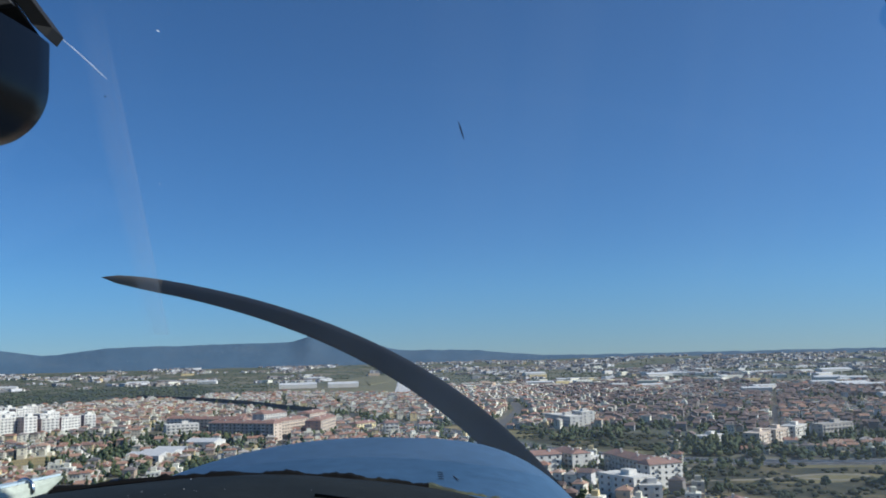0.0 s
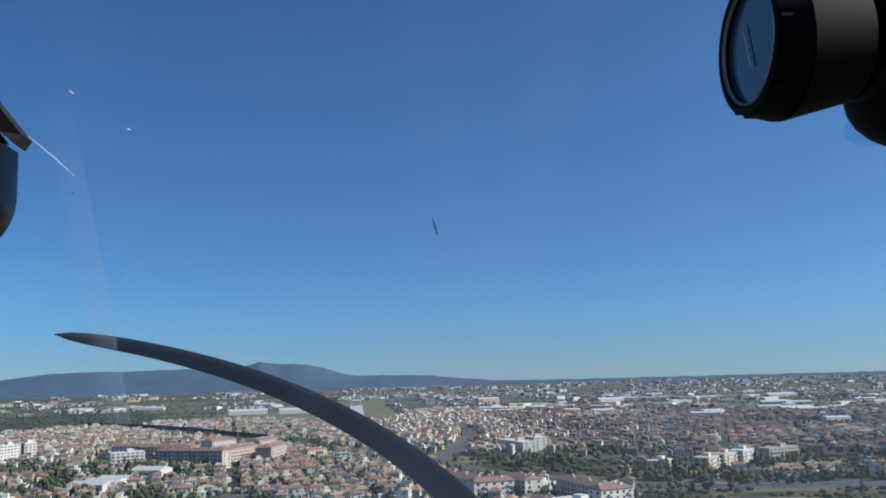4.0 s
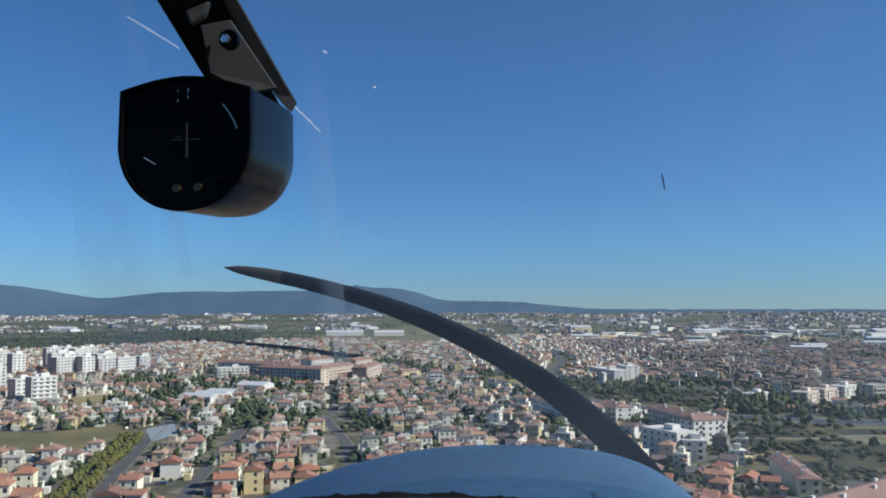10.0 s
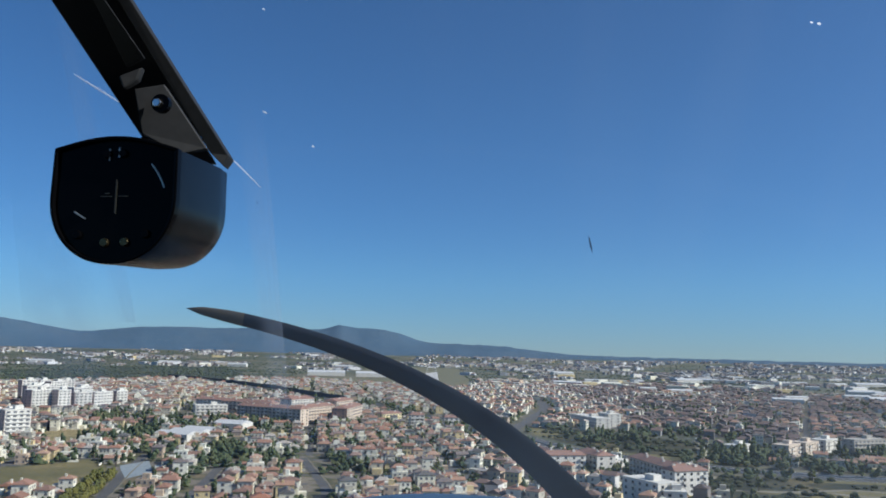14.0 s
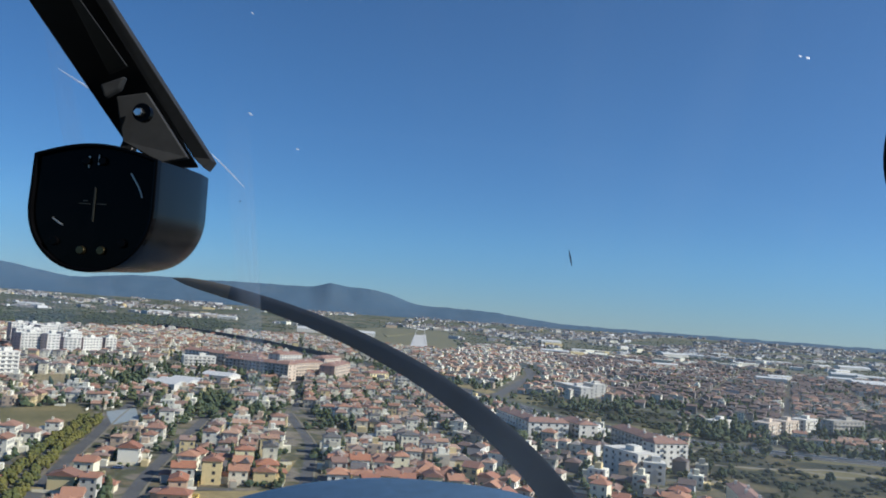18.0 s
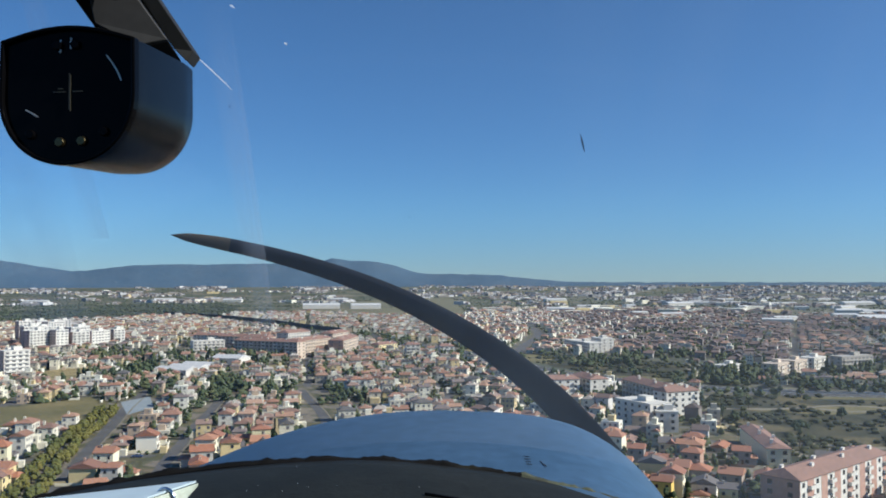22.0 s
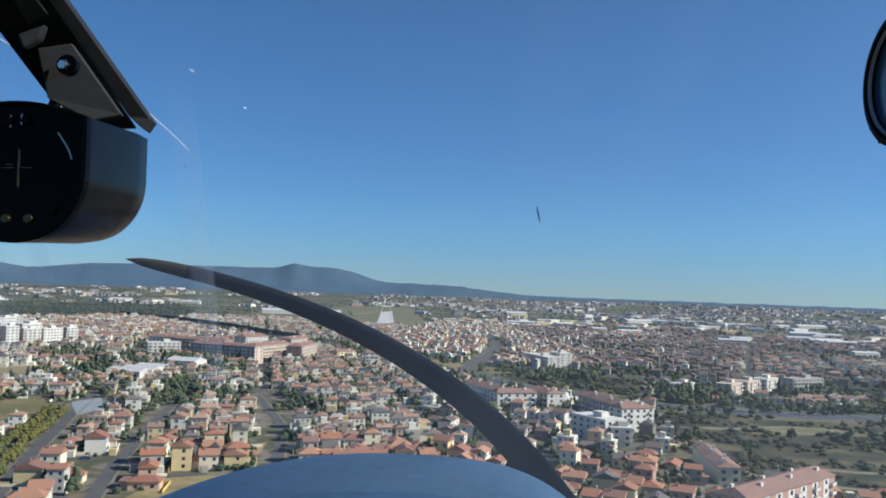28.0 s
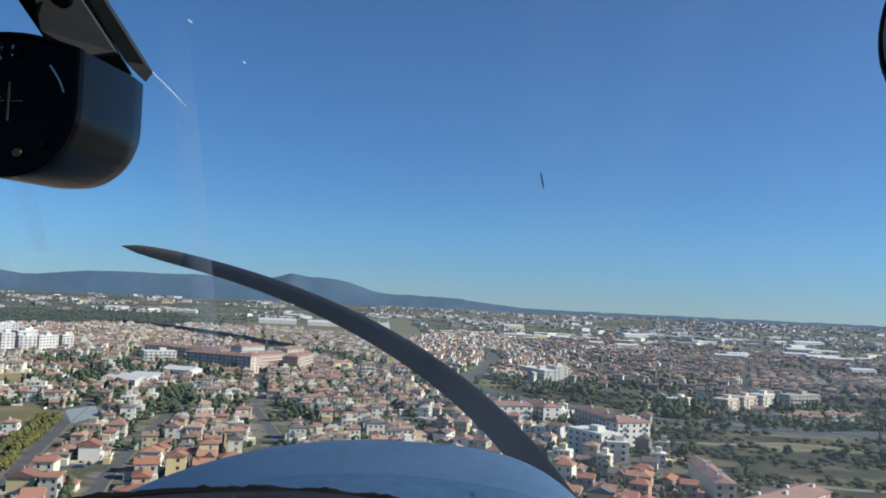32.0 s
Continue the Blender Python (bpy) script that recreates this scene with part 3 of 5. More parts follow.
town = [(40, 760), (90, 800), (200, 770), (440, 640), (900, 560), (1300, 1100), (900, 1500), (120, 1500), (-20, 980)]
field("pavement", "pale paved ground and gardens between the houses", town, TOWN, 0.05)
FIELDS.clear()
field("grass_field", "dull green rough grass field", [(-320, 480), (-227, 472), (-194, 521), (-166, 440), (-174, 402), (-280, 392)], OLIVEGRASS)
field("dry_field", "dry brown grass field", [(-300, 655), (-276, 692), (-228, 580), (-245, 550)], DRY)
field("sports_ground", "green sports courts among trees", [(-216, 566), (-188, 634), (-222, 706), (-242, 664)], COURT)
field("dry_field", "dry tan grass field with worn paths", [(-84, 262), (-38, 250), (-40, 300), (-50, 318), (-76, 306)], DRY)
field("dry_field", "dry grass verge beside a curved road", [(-131, 691), (-121, 738), (-105, 640), (-118, 622)], DRY)
field("airfield_grass", "dry tan airfield grass round the runway", [(-330, 1980), (-150, 1700), (-50, 1560), (70, 1570), (90, 1800), (100, 3300), (-120, 3300), (-330, 2300)], AIRFIELD)
field("scrub_field", "dark green scrubland with dry patches", [(128, 612), (92, 720), (90, 800), (150, 780), (230, 680), (420, 690), (420, 580), (240, 570)], GREEN)
field("scrub_field", "dark green scrubland crossed by tracks", [(140, 320), (144, 440), (160, 505), (210, 505), (330, 480), (520, 455), (560, 330), (300, 230)], GREEN)
field("dry_field", "dry olive strip of meadow", [(137, 612), (191, 601), (172, 566), (136, 586)], OLIVEGRASS, 0.14)
field("dry_field", "olive strip of grass beside the motorway", [(222, 490), (330, 474), (330, 486), (226, 506)], OLIVEGRASS, 0.14)
field("dry_field", "olive meadow between road and scrub", [(84, 806), (117, 770), (106, 700), (92, 712)], OLIVEGRASS, 0.15)
field("dry_field", "olive meadow among the scrub", [(168, 452), (205, 432), (300, 440), (250, 462)], OLIVEGRASS, 0.15)
field("dry_field", "dry pale waste ground beside the motorway", [(32, 868), (52, 800), (66, 770), (76, 800), (56, 862)], DRY)
field("dark_field", "dark green wooded farmland with bluish haze in its colour", [(-1100, 1330), (-640, 1340), (-410, 1800), (-480, 2150), (-640, 2600), (-1150, 2400), (-1700, 1900)], FARMLAND, 0.4)
field("dark_field", "dark green wooded farmland with bluish haze in its colour", [(260, 2200), (700, 2050), (900, 2300), (500, 2500)], FARMLAND, 0.4)
field("airport_apron", "pale airport apron", [(-330, 2060), (-110, 2040), (-110, 2085), (-330, 2100)], SHOULDER, 0.5)
field("playground", "pale blue-grey paved playground", [(-176, 488), (-167, 512), (-150, 466), (-156, 442)], PLAZA, 0.16)
field("dry_field", "small dry tan plot", [(-62, 362), (-51, 380), (-50, 350), (-57, 345)], DRY, 0.16)
field("car_park", "grey asphalt yard beside the road", [(70, 700), (84, 690), (90, 712), (76, 724)], ASPHALT, 0.15)
field("dry_field", "tan dry grass patch beside the white blocks", [(138, 424), (152, 428), (156, 400), (140, 392)], DRY, 0.16)
field("dry_field", "tan dry grass patch among scrub", [(176, 566), (206, 584), (240, 574), (214, 560)], DRY, 0.17)
field("dry_field", "tan dry grass patch among scrub", [(230, 396), (270, 404), (310, 392), (262, 378)], OLIVEGRASS, 0.17)

# tracks through the scrub
for line in ([(150, 330), (147, 390), (142, 432), (150, 470), (170, 505)], [(200, 600), (214, 690), (250, 760)], [(150, 360), (230, 330), (330, 380), (420, 470)], [(142, 450), (165, 454), (190, 450), (212, 458), (232, 464), (252, 456), (246, 442), (226, 440), (214, 452)], [(150, 300), (146, 330), (200, 300), (260, 300)]):
    tagged(part("dirt_track", Shape().sheet(strip(curve(line), 5, 0.2)), SHOULDER), "pale dirt track through scrub", "track", kind="structure")


# ---- trees ----
def clump_tree(tall, wide, clumps, mat, label, slim=1.0):
    r = random.Random(int(tall * 100) + clumps)
    trunk = Shape().tube((0, 0, 0), (0.1, 0, tall * 0.35), 0.04 * tall, 0.025 * tall, 7)
    for k in range(4):
        a = k * 1.7
        trunk.tube((0.1, 0, tall * 0.3), (wide * 0.28 * math.cos(a), wide * 0.28 * math.sin(a), tall * 0.58), 0.02 * tall, 0.008 * tall, 5)
    ob = new("tree")
    part("trunk", trunk, BARK, ob)
    bm = bmesh.new()
    for k in range(clumps):
        a, u = r.uniform(0, 6.28), r.random()
        h = tall * (0.36 + 0.55 * u)
        q = wide * 0.42 * math.sqrt(r.random()) * (1 - 0.75 * abs(u - 0.35)) * slim
        size = wide * r.uniform(0.13, 0.24) * (1 - 0.3 * u)
        made = bmesh.ops.create_icosphere(bm, subdivisions=2 if clumps < 14 else 1, radius=size)
        off = Vector((q * math.cos(a), q * math.sin(a), h))
        for v in made["verts"]:
            v.co = v.co * (1 + 0.5 * noise.noise(v.co / size * 1.7 + off)) + off
    me = bpy.data.meshes.new("crown")
    bm.to_mesh(me)
    bm.free()
    me.materials.append(mat)
    part("crown", me, mat, ob)
    return tagged(ob, label, "tree", group="trees of the town")


TREES = [clump_tree(6.5, 6.2, 16, LEAF, "round dark green broadleaf tree"), clump_tree(8, 5.6, 20, LEAF, "tall dark green tree beside houses"), clump_tree(4, 4.4, 14, LEAF, "low bushy dark green tree"), clump_tree(10, 3.2, 22, LEAF, "slender dark cypress-like tree", 0.7)]
AVENUE_TREES = [clump_tree(5.2, 6.4, 20, AVENUE, "yellow-green tree of a street avenue"), clump_tree(4.4, 5.8, 18, AVENUE, "yellow-green tree of a street avenue")]
used_trees = []


def plant(kind, x, y, pool=TREES):
    src = pool[kind % len(pool)]
    m = pose(x, y, land(x, y), 0, 0, rnd.uniform(0, 360))
    if src not in used_trees:
        used_trees.append(src)
        src.matrix_basis = m
    else:
        copy_thing(src, m)


for a, b in zip(AVENUE_LINE, AVENUE_LINE[1:]):
    for k in range(max(4, int((Vector(b) - Vector(a)).length / 5.2))):
        p = Vector(a).lerp(Vector(b), k / max(4, int((Vector(b) - Vector(a)).length / 5.2)))
        for side in (-4.2, 2.6):
            plant(rnd.randrange(2), p.x + side + rnd.uniform(-1, 1), p.y + rnd.uniform(-1.5, 1.5), AVENUE_TREES)


# ---- large buildings ----
TAKEN = []  # footprints kept clear of houses: x, y, radius


def building(name, x, y, turn, label, category, group=""):
    ob = new(name)
    ob.matrix_basis = pose(x, y, land(x, y), 0, 0, turn)
    return tagged(ob, label, category, group)


WINDOW = mesh_of(Shape().slab([(-0.75, 0), (0.75, 0), (0.75, 1.35), (-0.75, 1.35)], 0.12), PANE)
SMALL_WINDOW = mesh_of(Shape().slab([(-0.5, 0), (0.5, 0), (0.5, 1.15), (-0.5, 1.15)], 0.1), PANE)
DOOR = mesh_of(Shape().slab([(-0.5, 0), (0.5, 0), (0.5, 2.1), (-0.5, 2.1)], 0.1), DOORWOOD)
RAIL = mesh_of(Shape().box(0, 0, 0, 3.2, 1.1, 0.16).box(0, -0.5, 0.16, 3.2, 0.1, 0.95).box(-1.55, 0, 0.16, 0.1, 1.1, 0.95).box(1.55, 0, 0.16, 0.1, 1.1, 0.95), WHITE)


def apartment(x, y, turn, length, deep, floors, wall, label, end=None, near=True, flat=False, balconies=True, group="apartment blocks", bays_of=None):
    """A block of flats, its long side along its own x."""
    high = floors * 2.9 + 0.6
    ob = building("apartment_building", x, y, turn, label, "building", group)
    part("wall", Shape().box(0, 0, 0, length, deep, high), wall, ob)
    if end:
        for side in (-1, 1):
            part("gable_wall", Shape().box(side * (length / 2 + 0.03), 0, 0, 0.3, deep + 0.1, high), end, ob)
    if flat:
        s = Shape().box(0, 0, high, length + 0.4, deep + 0.4, 0.5)
        s.box(length * 0.1, 0, high + 0.5, min(6, length * 0.4), deep * 0.4, 2.4)
        part("roof", s, wall, ob)
    else:
        roof = part("roof", Shape().hip(0, 0, high, length, deep, deep * 0.19, 0.5, 1 - deep * 0.5 / length), BLOCKROOF, ob, "orange clay tile roof")
        n = max(2, int(length / 9))
        for k in range(n):
            u = -length / 2 + (k + 0.5) * length / n
            part("chimney", Shape().box(u, (-1) ** k * deep * 0.18, high + 0.6, 1.5, 0.9, 2.2), WHITE, roof, "white chimney")
    TAKEN.append((x, y, max(deep, 8) * 0.5 + 7, length, turn))
    bays = max(2, int(length / 4.2))
    for k in range(1, bays, 2) if bays_of else ():
        part("bay_panel", Shape().box(-length / 2 + (k + 0.5) * length / bays, -deep / 2 - 0.03, 0, length / bays * 0.92, 0.06, high), bays_of, ob, "brick-red wall panel")
    for f in range(floors):
        z = 0.6 + f * 2.9
        if not near:
            band = Shape()
            for side in (-1, 1):
                for k in range(bays):
                    u = -length / 2 + (k + 0.5) * length / bays
                    band.box(u, side * (deep / 2), z + 0.9, length / bays * 0.55, 0.16, 1.3)
            for side in (-1, 1):
                for v in (-0.25, 0.25):
                    band.box(side * (length / 2 + 0.1), v * deep, z + 0.9, 0.3, 1.4, 1.3)
            part("window_row", band, FARPANE, ob, "row of windows on one storey, paled for distance")
            if balconies:
                part("balcony", Shape().box(0, -deep / 2 - 0.5, z - 0.15, length * 0.9, 1.0, 0.95), wall, ob)
            continue
        for k in range(bays):
            u = -length / 2 + (k + 0.5) * length / bays
            share("window", WINDOW, ob, u, -deep / 2 - 0.05, z + 0.8)
            if balconies and k % 3 == 1 and f:
                share("balcony", RAIL, ob, u, -deep / 2 - 0.55, z - 0.1)
        for side in (-1, 1):
            for v in (-0.26, 0.26):
                share("window", WINDOW, ob, side * (length / 2 + 0.22 if side > 0 else length / 2 + 0.22), v * deep, z + 0.8, side * math.pi / 2)
    return ob


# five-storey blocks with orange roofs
apartment(-143, 769, -26, 70, 13, 5, GREY_SHADE_WALL, "long five-storey block with shade-painted grey front and orange roof", end=CREAM)
apartment(-110, 790, 64, 58, 13, 5, CREAM, "cream five-storey terrace with orange roof", end=CREAM, near=False)
apartment(-78, 800, 82, 62, 14, 5, CREAM, "cream and red five-storey block with orange roof", end=ROSE, near=False)
apartment(-168, 826, -26, 40, 14, 5, CREAM, "cream five-storey block with orange roof", near=False)
apartment(-134, 852, 58, 34, 15, 6, WHITE, "white six-storey block with orange roof", near=False)
apartment(-96, 890, 70, 40, 14, 5, CREAM, "cream five-storey block with orange roof", near=False)
apartment(-212, 818, 26, 30, 14, 4, WHITE, "white flat-roofed block with dark window bands", near=False, flat=True)
apartment(-196, 880, -14, 40, 13, 4, CREAM, "cream four-storey block with orange roof", near=False)
apartment(-230, 900, -14, 34, 13, 4, WHITE, "white four-storey block with orange roof", near=False)
apartment(-40, 806, 50, 26, 11, 3, OCHREWALL, "ochre three-storey row with orange roof", near=False)
# white blocks by the scrubland
apartment(66, 514, -74, 54, 12, 4, WHITE, "white four-storey row with shaded front, orange roof and chimneys")
apartment(77, 492, 14, 25, 11, 4, WHITE, "bright white four-storey block with orange roof")
apartment(98, 500, -72, 24, 12, 4, GREY_SHADE_WALL, "four-storey block with shade-painted grey front and orange roof", end=WHITE)
apartment(111, 519, 40, 20, 11, 2, WHITE, "low white terrace building with flat roof", flat=True)
apartment(126, 466, -78, 48, 12, 4, GREY_SHADE_WALL, "four-storey row with shade-painted grey front and orange roof", end=WHITE)
apartment(132, 439, 22, 21, 11, 4, WHITE, "white four-storey block end with balconies")
apartment(104, 401, -62, 24, 12, 4, WHITE, "white stepped block with stacked terraces", flat=True)
apartment(112, 389, -8, 10, 10, 3, WHITE, "low white end of the stepped block", flat=True)
apartment(257, 610, 48, 24, 12, 3, CREAM, "cream three-storey block among trees", flat=True)
apartment(280, 632, 44, 24, 12, 3, CREAM, "cream three-storey block with balconies among trees", flat=True)
apartment(306, 656, 46, 26, 12, 3, WHITE, "white three-storey block among trees", flat=True)
apartment(326, 634, 24, 34, 11, 4, GREY_SHADE_WALL, "grey block half hidden by trees", flat=True, near=False)
apartment(228, 628, 44, 24, 11, 2, WHITE, "low white building behind trees", flat=True, near=False)
apartment(127, 263, 39, 60, 12, 4, WHITE, "white block with balconies, brick-red bays and end wall and orange roof", end=ROSE, bays_of=ROSE)
apartment(137, 338, 81, 48, 8.5, 2, OCHREWALL, "two-storey terrace row with ochre end walls and orange roof", balconies=False)
apartment(18, 742, 8, 13, 11, 4, WHITE, "small white apartment house with orange roof", near=False)
apartment(-12, 762, 8, 13, 11, 4, WHITE, "small white apartment house with orange roof", near=False)
# white tower blocks
for i, (x, y, f) in enumerate(((-292, 600, 7), (-316, 618, 6), (-340, 606, 7), (-362, 640, 6), (-328, 664, 5), (-344, 884, 6), (-356, 866, 6), (-370, 852, 7), (-388, 842, 7), (-402, 860, 8), (-334, 910, 6), (-372, 900, 7), (-412, 905, 7), (-440, 850, 8), (-430, 930, 7), (-462, 974, 8), (-480, 1050, 7), (-450, 1020, 7), (-486, 1130, 6), (-400, 980, 6), (-520, 960, 7), (-500, 880, 7), (-380, 700, 7), (-410, 740, 8), (-440, 700, 7), (-400, 640, 8))):
    apartment(x, y, 50 + 9 * (i % 3), (18, 14, 26)[i % 3], 10, f, CONCRETE, "tall white concrete tower block with end walls in painted pinkish-brown shade", end=TOWER_SHADE_END, near=False, flat=True, balconies=i % 2 == 0, group="white tower blocks")


def shed(name, x, y, turn, length, deep, high, label, wall=WHITE, roof=SHED, ridges=1):
    ob = building(name, x, y, turn, label, "building")
    part("wall", Shape().box(0, 0, 0, length, deep, high), wall, ob)
    for k in range(ridges):
        v = -deep / 2 + (k + 0.5) * deep / ridges
        part("roof", Shape().hip(0, v, high, length, deep / ridges, deep / ridges * 0.12, 0.2, 1.0), roof, ob, "pale sheet roof")
    for k in range(int(length / 9) if name != "hangar" and y < 1200 else 0):
        part("window", Shape().box(-length / 2 + 4.5 + 9 * k, -deep / 2, high * 0.4, 4, 0.2, high * 0.25), PANE, ob)
    TAKEN.append((x, y, deep * 0.5 + 7, length, turn))
    return ob


shed("warehouse", -178, 634, -16, 27, 52, 5.5, "low white warehouse with pale ridged roof", ridges=3)
shed("warehouse", -163, 704, -16, 26, 20, 6, "white hall with pale roof", ridges=1)
apartment(158, 834, -75, 58, 15, 3, WHITE, "long white building above a slope, its front in shade", flat=True, near=False, balconies=False)
apartment(178, 838, -75, 22, 14, 4, WHITE, "bright white annex of the long building", flat=True, near=False)
shed("hangar", -262, 2110, 6, 92, 40, 9, "long white airport hangar")
shed("hangar", -150, 2096, 6, 74, 40, 9, "long white airport hangar")
for x, y, l in ((300, 1850, 60), (460, 1560, 46), (560, 1320, 46), (760, 1500, 44), (900, 1750, 54), (640, 1080, 36), (1050, 1600, 48), (700, 2300, 80), (1200, 2300, 90), (420, 2700, 70), (-900, 2900, 70), (-620, 2700, 60), (-1200, 2600, 70), (-300, 2900, 60)):
    shed("warehouse", x, y, rnd.uniform(-20, 20), l, l * 0.4, 8, "large white flat warehouse in the town")
for _ in range(34):
    x, y, l = rnd.uniform(380, 1500), rnd.uniform(1350, 2900), rnd.uniform(26, 64)
    if x < 0.85 * y:
        shed("warehouse", x, y, rnd.uniform(-15, 35), l, l * rnd.uniform(0.25, 0.45), rnd.uniform(6, 9), "pale industrial hall with sheet roof in the town")


# ---- houses ----
def clear(x, y, margin=6.0):
    """Whether a house may stand here."""
    if near_line(MOTORWAY, x, y) < (30 if y > 700 else 22) + margin or near_line(CROSS, x, y) < 10 + margin or near_line(AVENUE_LINE, x, y) < 10.5 or any(near_line(line, x, y) < 7.6 for line in LANES):
        return False
    for bx, by, r, length, turn in TAKEN:
        d = Vector((x - bx, y - by))
        if d.length < length * 0.5 + r:
            c, s = math.cos(radians(turn)), math.sin(radians(turn))
            if abs(c * d.x + s * d.y) < length * 0.5 + 7 and abs(c * d.y - s * d.x) < r:
                return False
    return not any(inside(f, x, y) for f in FIELDS)


def house(w, d, floors, roof, label, wing=0.0, terrace=False, twin=False, coat=WALLS):
    """A detached house: walls, tiled roof, a lower wing, chimneys, windows, door, garden wall."""
    w, d, wing = w * 1.02, d * 1.02, wing * 1.02
    high = 2.6 * floors + 0.3
    ob = new("house")
    rise = d * 0.23
    s = Shape().box(0, 0, 0, w, d, high)

    def gables(cx, cy, ww, dd, h0, up):
        for side in (-1, 1):
            a = cx + side * (ww / 2 - 0.12)
            s.add([(a - 0.12, cy - dd / 2, h0), (a - 0.12, cy + dd / 2, h0), (a - 0.12, cy, h0 + up), (a + 0.12, cy - dd / 2, h0), (a + 0.12, cy + dd / 2, h0), (a + 0.12, cy, h0 + up)], [(0, 1, 2), (5, 4, 3), (0, 3, 4, 1), (1, 4, 5, 2), (2, 5, 3, 0)])

    if roof == 1.0:
        gables(0, 0, w, d, high, rise)
    wing_high = max(2.8, high - 2.6)
    if wing:
        s.box(w / 2 + wing / 2 - 0.2, -d * 0.12, 0, wing, d * 0.72, wing_high)
    if terrace:
        s.box(-w * 0.2, -d / 2 - 1.5, 0, w * 0.5, 3.2, 2.9)
    part("wall", s, coat, ob)
    part("roof", Shape().hip(0, 0, high, w, d, rise, 0.45, roof, thick=0.22), ROOFS, ob, "clay tile roof")
    if wing:
        part("roof", Shape().hip(w / 2 + wing / 2, -d * 0.12, wing_high, wing, d * 0.72, d * 0.14, 0.4, 0.5, thick=0.2), ROOFS, ob, "low clay tile roof of the wing")
    if twin:
        part("roof", Shape().hip(w * 0.2, -d * 0.34, high, d * 0.6, w * 0.42, rise * 0.8, 0.35, 0.98, turn=math.pi / 2, thick=0.2), ROOFS, ob, "cross gable of clay tiles")
    if terrace:
        part("terrace", Shape().box(-w * 0.2, -d / 2 - 1.5, 2.9, w * 0.54, 3.4, 0.2).box(-w * 0.2, -d / 2 - 3.1, 3.1, w * 0.54, 0.15, 0.9), coat, ob)
    part("chimney", Shape().box(w * 0.22, d * 0.12, high, 0.6, 0.5, rise + 0.7).box(w * 0.22, d * 0.12, high + rise + 0.7, 0.8, 0.65, 0.15), DULLWALL, ob)
    for f in range(floors):
        for u in (-0.3, 0.3):
            if not (f == 0 and terrace and u < 0):
                share("window", WINDOW, ob, u * w, -d / 2 - 0.05, 0.9 + 2.6 * f)
        if not wing or f == floors - 1:
            share("window", SMALL_WINDOW, ob, w / 2 + 0.05, 0.1 * d, 1.0 + 2.6 * f, math.pi / 2)
    for f in range(floors):
        for u in (-0.28, 0.24):
            share("window", SMALL_WINDOW, ob, u * w, d / 2 + 0.05, 0.95 + 2.6 * f, math.pi)
    share("door", DOOR, ob, 0.06 * w, -d / 2 - 0.04, 0.05)
    fence = Shape()
    for a, b, la, lb in ((0, -d / 2 - 3.4, w + 3, 0.2), (-w / 2 - 1.5, 0, 0.2, d + 6.6)):
        fence.box(a, b, 0, la, lb, 1.1)
    part("garden_wall", fence, coat, ob)
    return tagged(ob, label, "house", group="houses of the town")


PITCH, ROW = 9.4, 15.6  # from house to house along a row, and from row to row
HOUSES = [
    house(7.2, 7.0, 2, 0.3, "two-storey plastered house with hipped clay tile roof", terrace=True),
    house(8.2, 6.2, 2, 1.0, "two-storey plastered house with gabled clay tile roof"),
    house(6.8, 6.8, 2, 0.15, "square plastered villa with clay tile roof", wing=2.8),
    house(8.6, 6.4, 1, 0.45, "low plastered house with clay tile roof", wing=2.4),
    house(6.0, 6.2, 3, 1.0, "narrow three-storey house with gabled roof"),
    house(8.8, 7.2, 2, 0.4, "large plastered villa with terrace and clay tile roof", terrace=True, twin=True),
    house(6.4, 7.6, 2, 1.0, "gabled plastered house with a lower wing", wing=3.2),
    house(8.0, 7.0, 2, 0.98, "plastered house with cross gable and clay tile roof", twin=True),
    house(5.4, 7.4, 2, 0.98, "narrow plastered row house with gabled tile roof"),
    house(7.8, 7.0, 2, 0.98, "ochre plastered house with cross gable and clay tile roof", twin=True, coat=OCHREWALL),
    house(6.4, 7.4, 2, 1.0, "cream-yellow gabled house with a lower wing", wing=3.0, coat=OCHREWALL),
    house(7.4, 6.8, 3, 0.3, "yellow three-storey house with hipped clay tile roof", terrace=True, coat=OCHREWALL),
    house(7.0, 6.6, 2, 0.98, "dull brown-grey house with clay tile roof", wing=2.6, coat=DULLWALL),
    house(8.4, 6.0, 1, 1.0, "low dull-walled house with gabled clay tile roof", coat=DULLWALL),
    house(6.2, 7.0, 2, 0.3, "dull-walled two-storey house with hipped clay tile roof", coat=DULLWALL),
]
placed = set()
near_spots, mid_spots = [], []
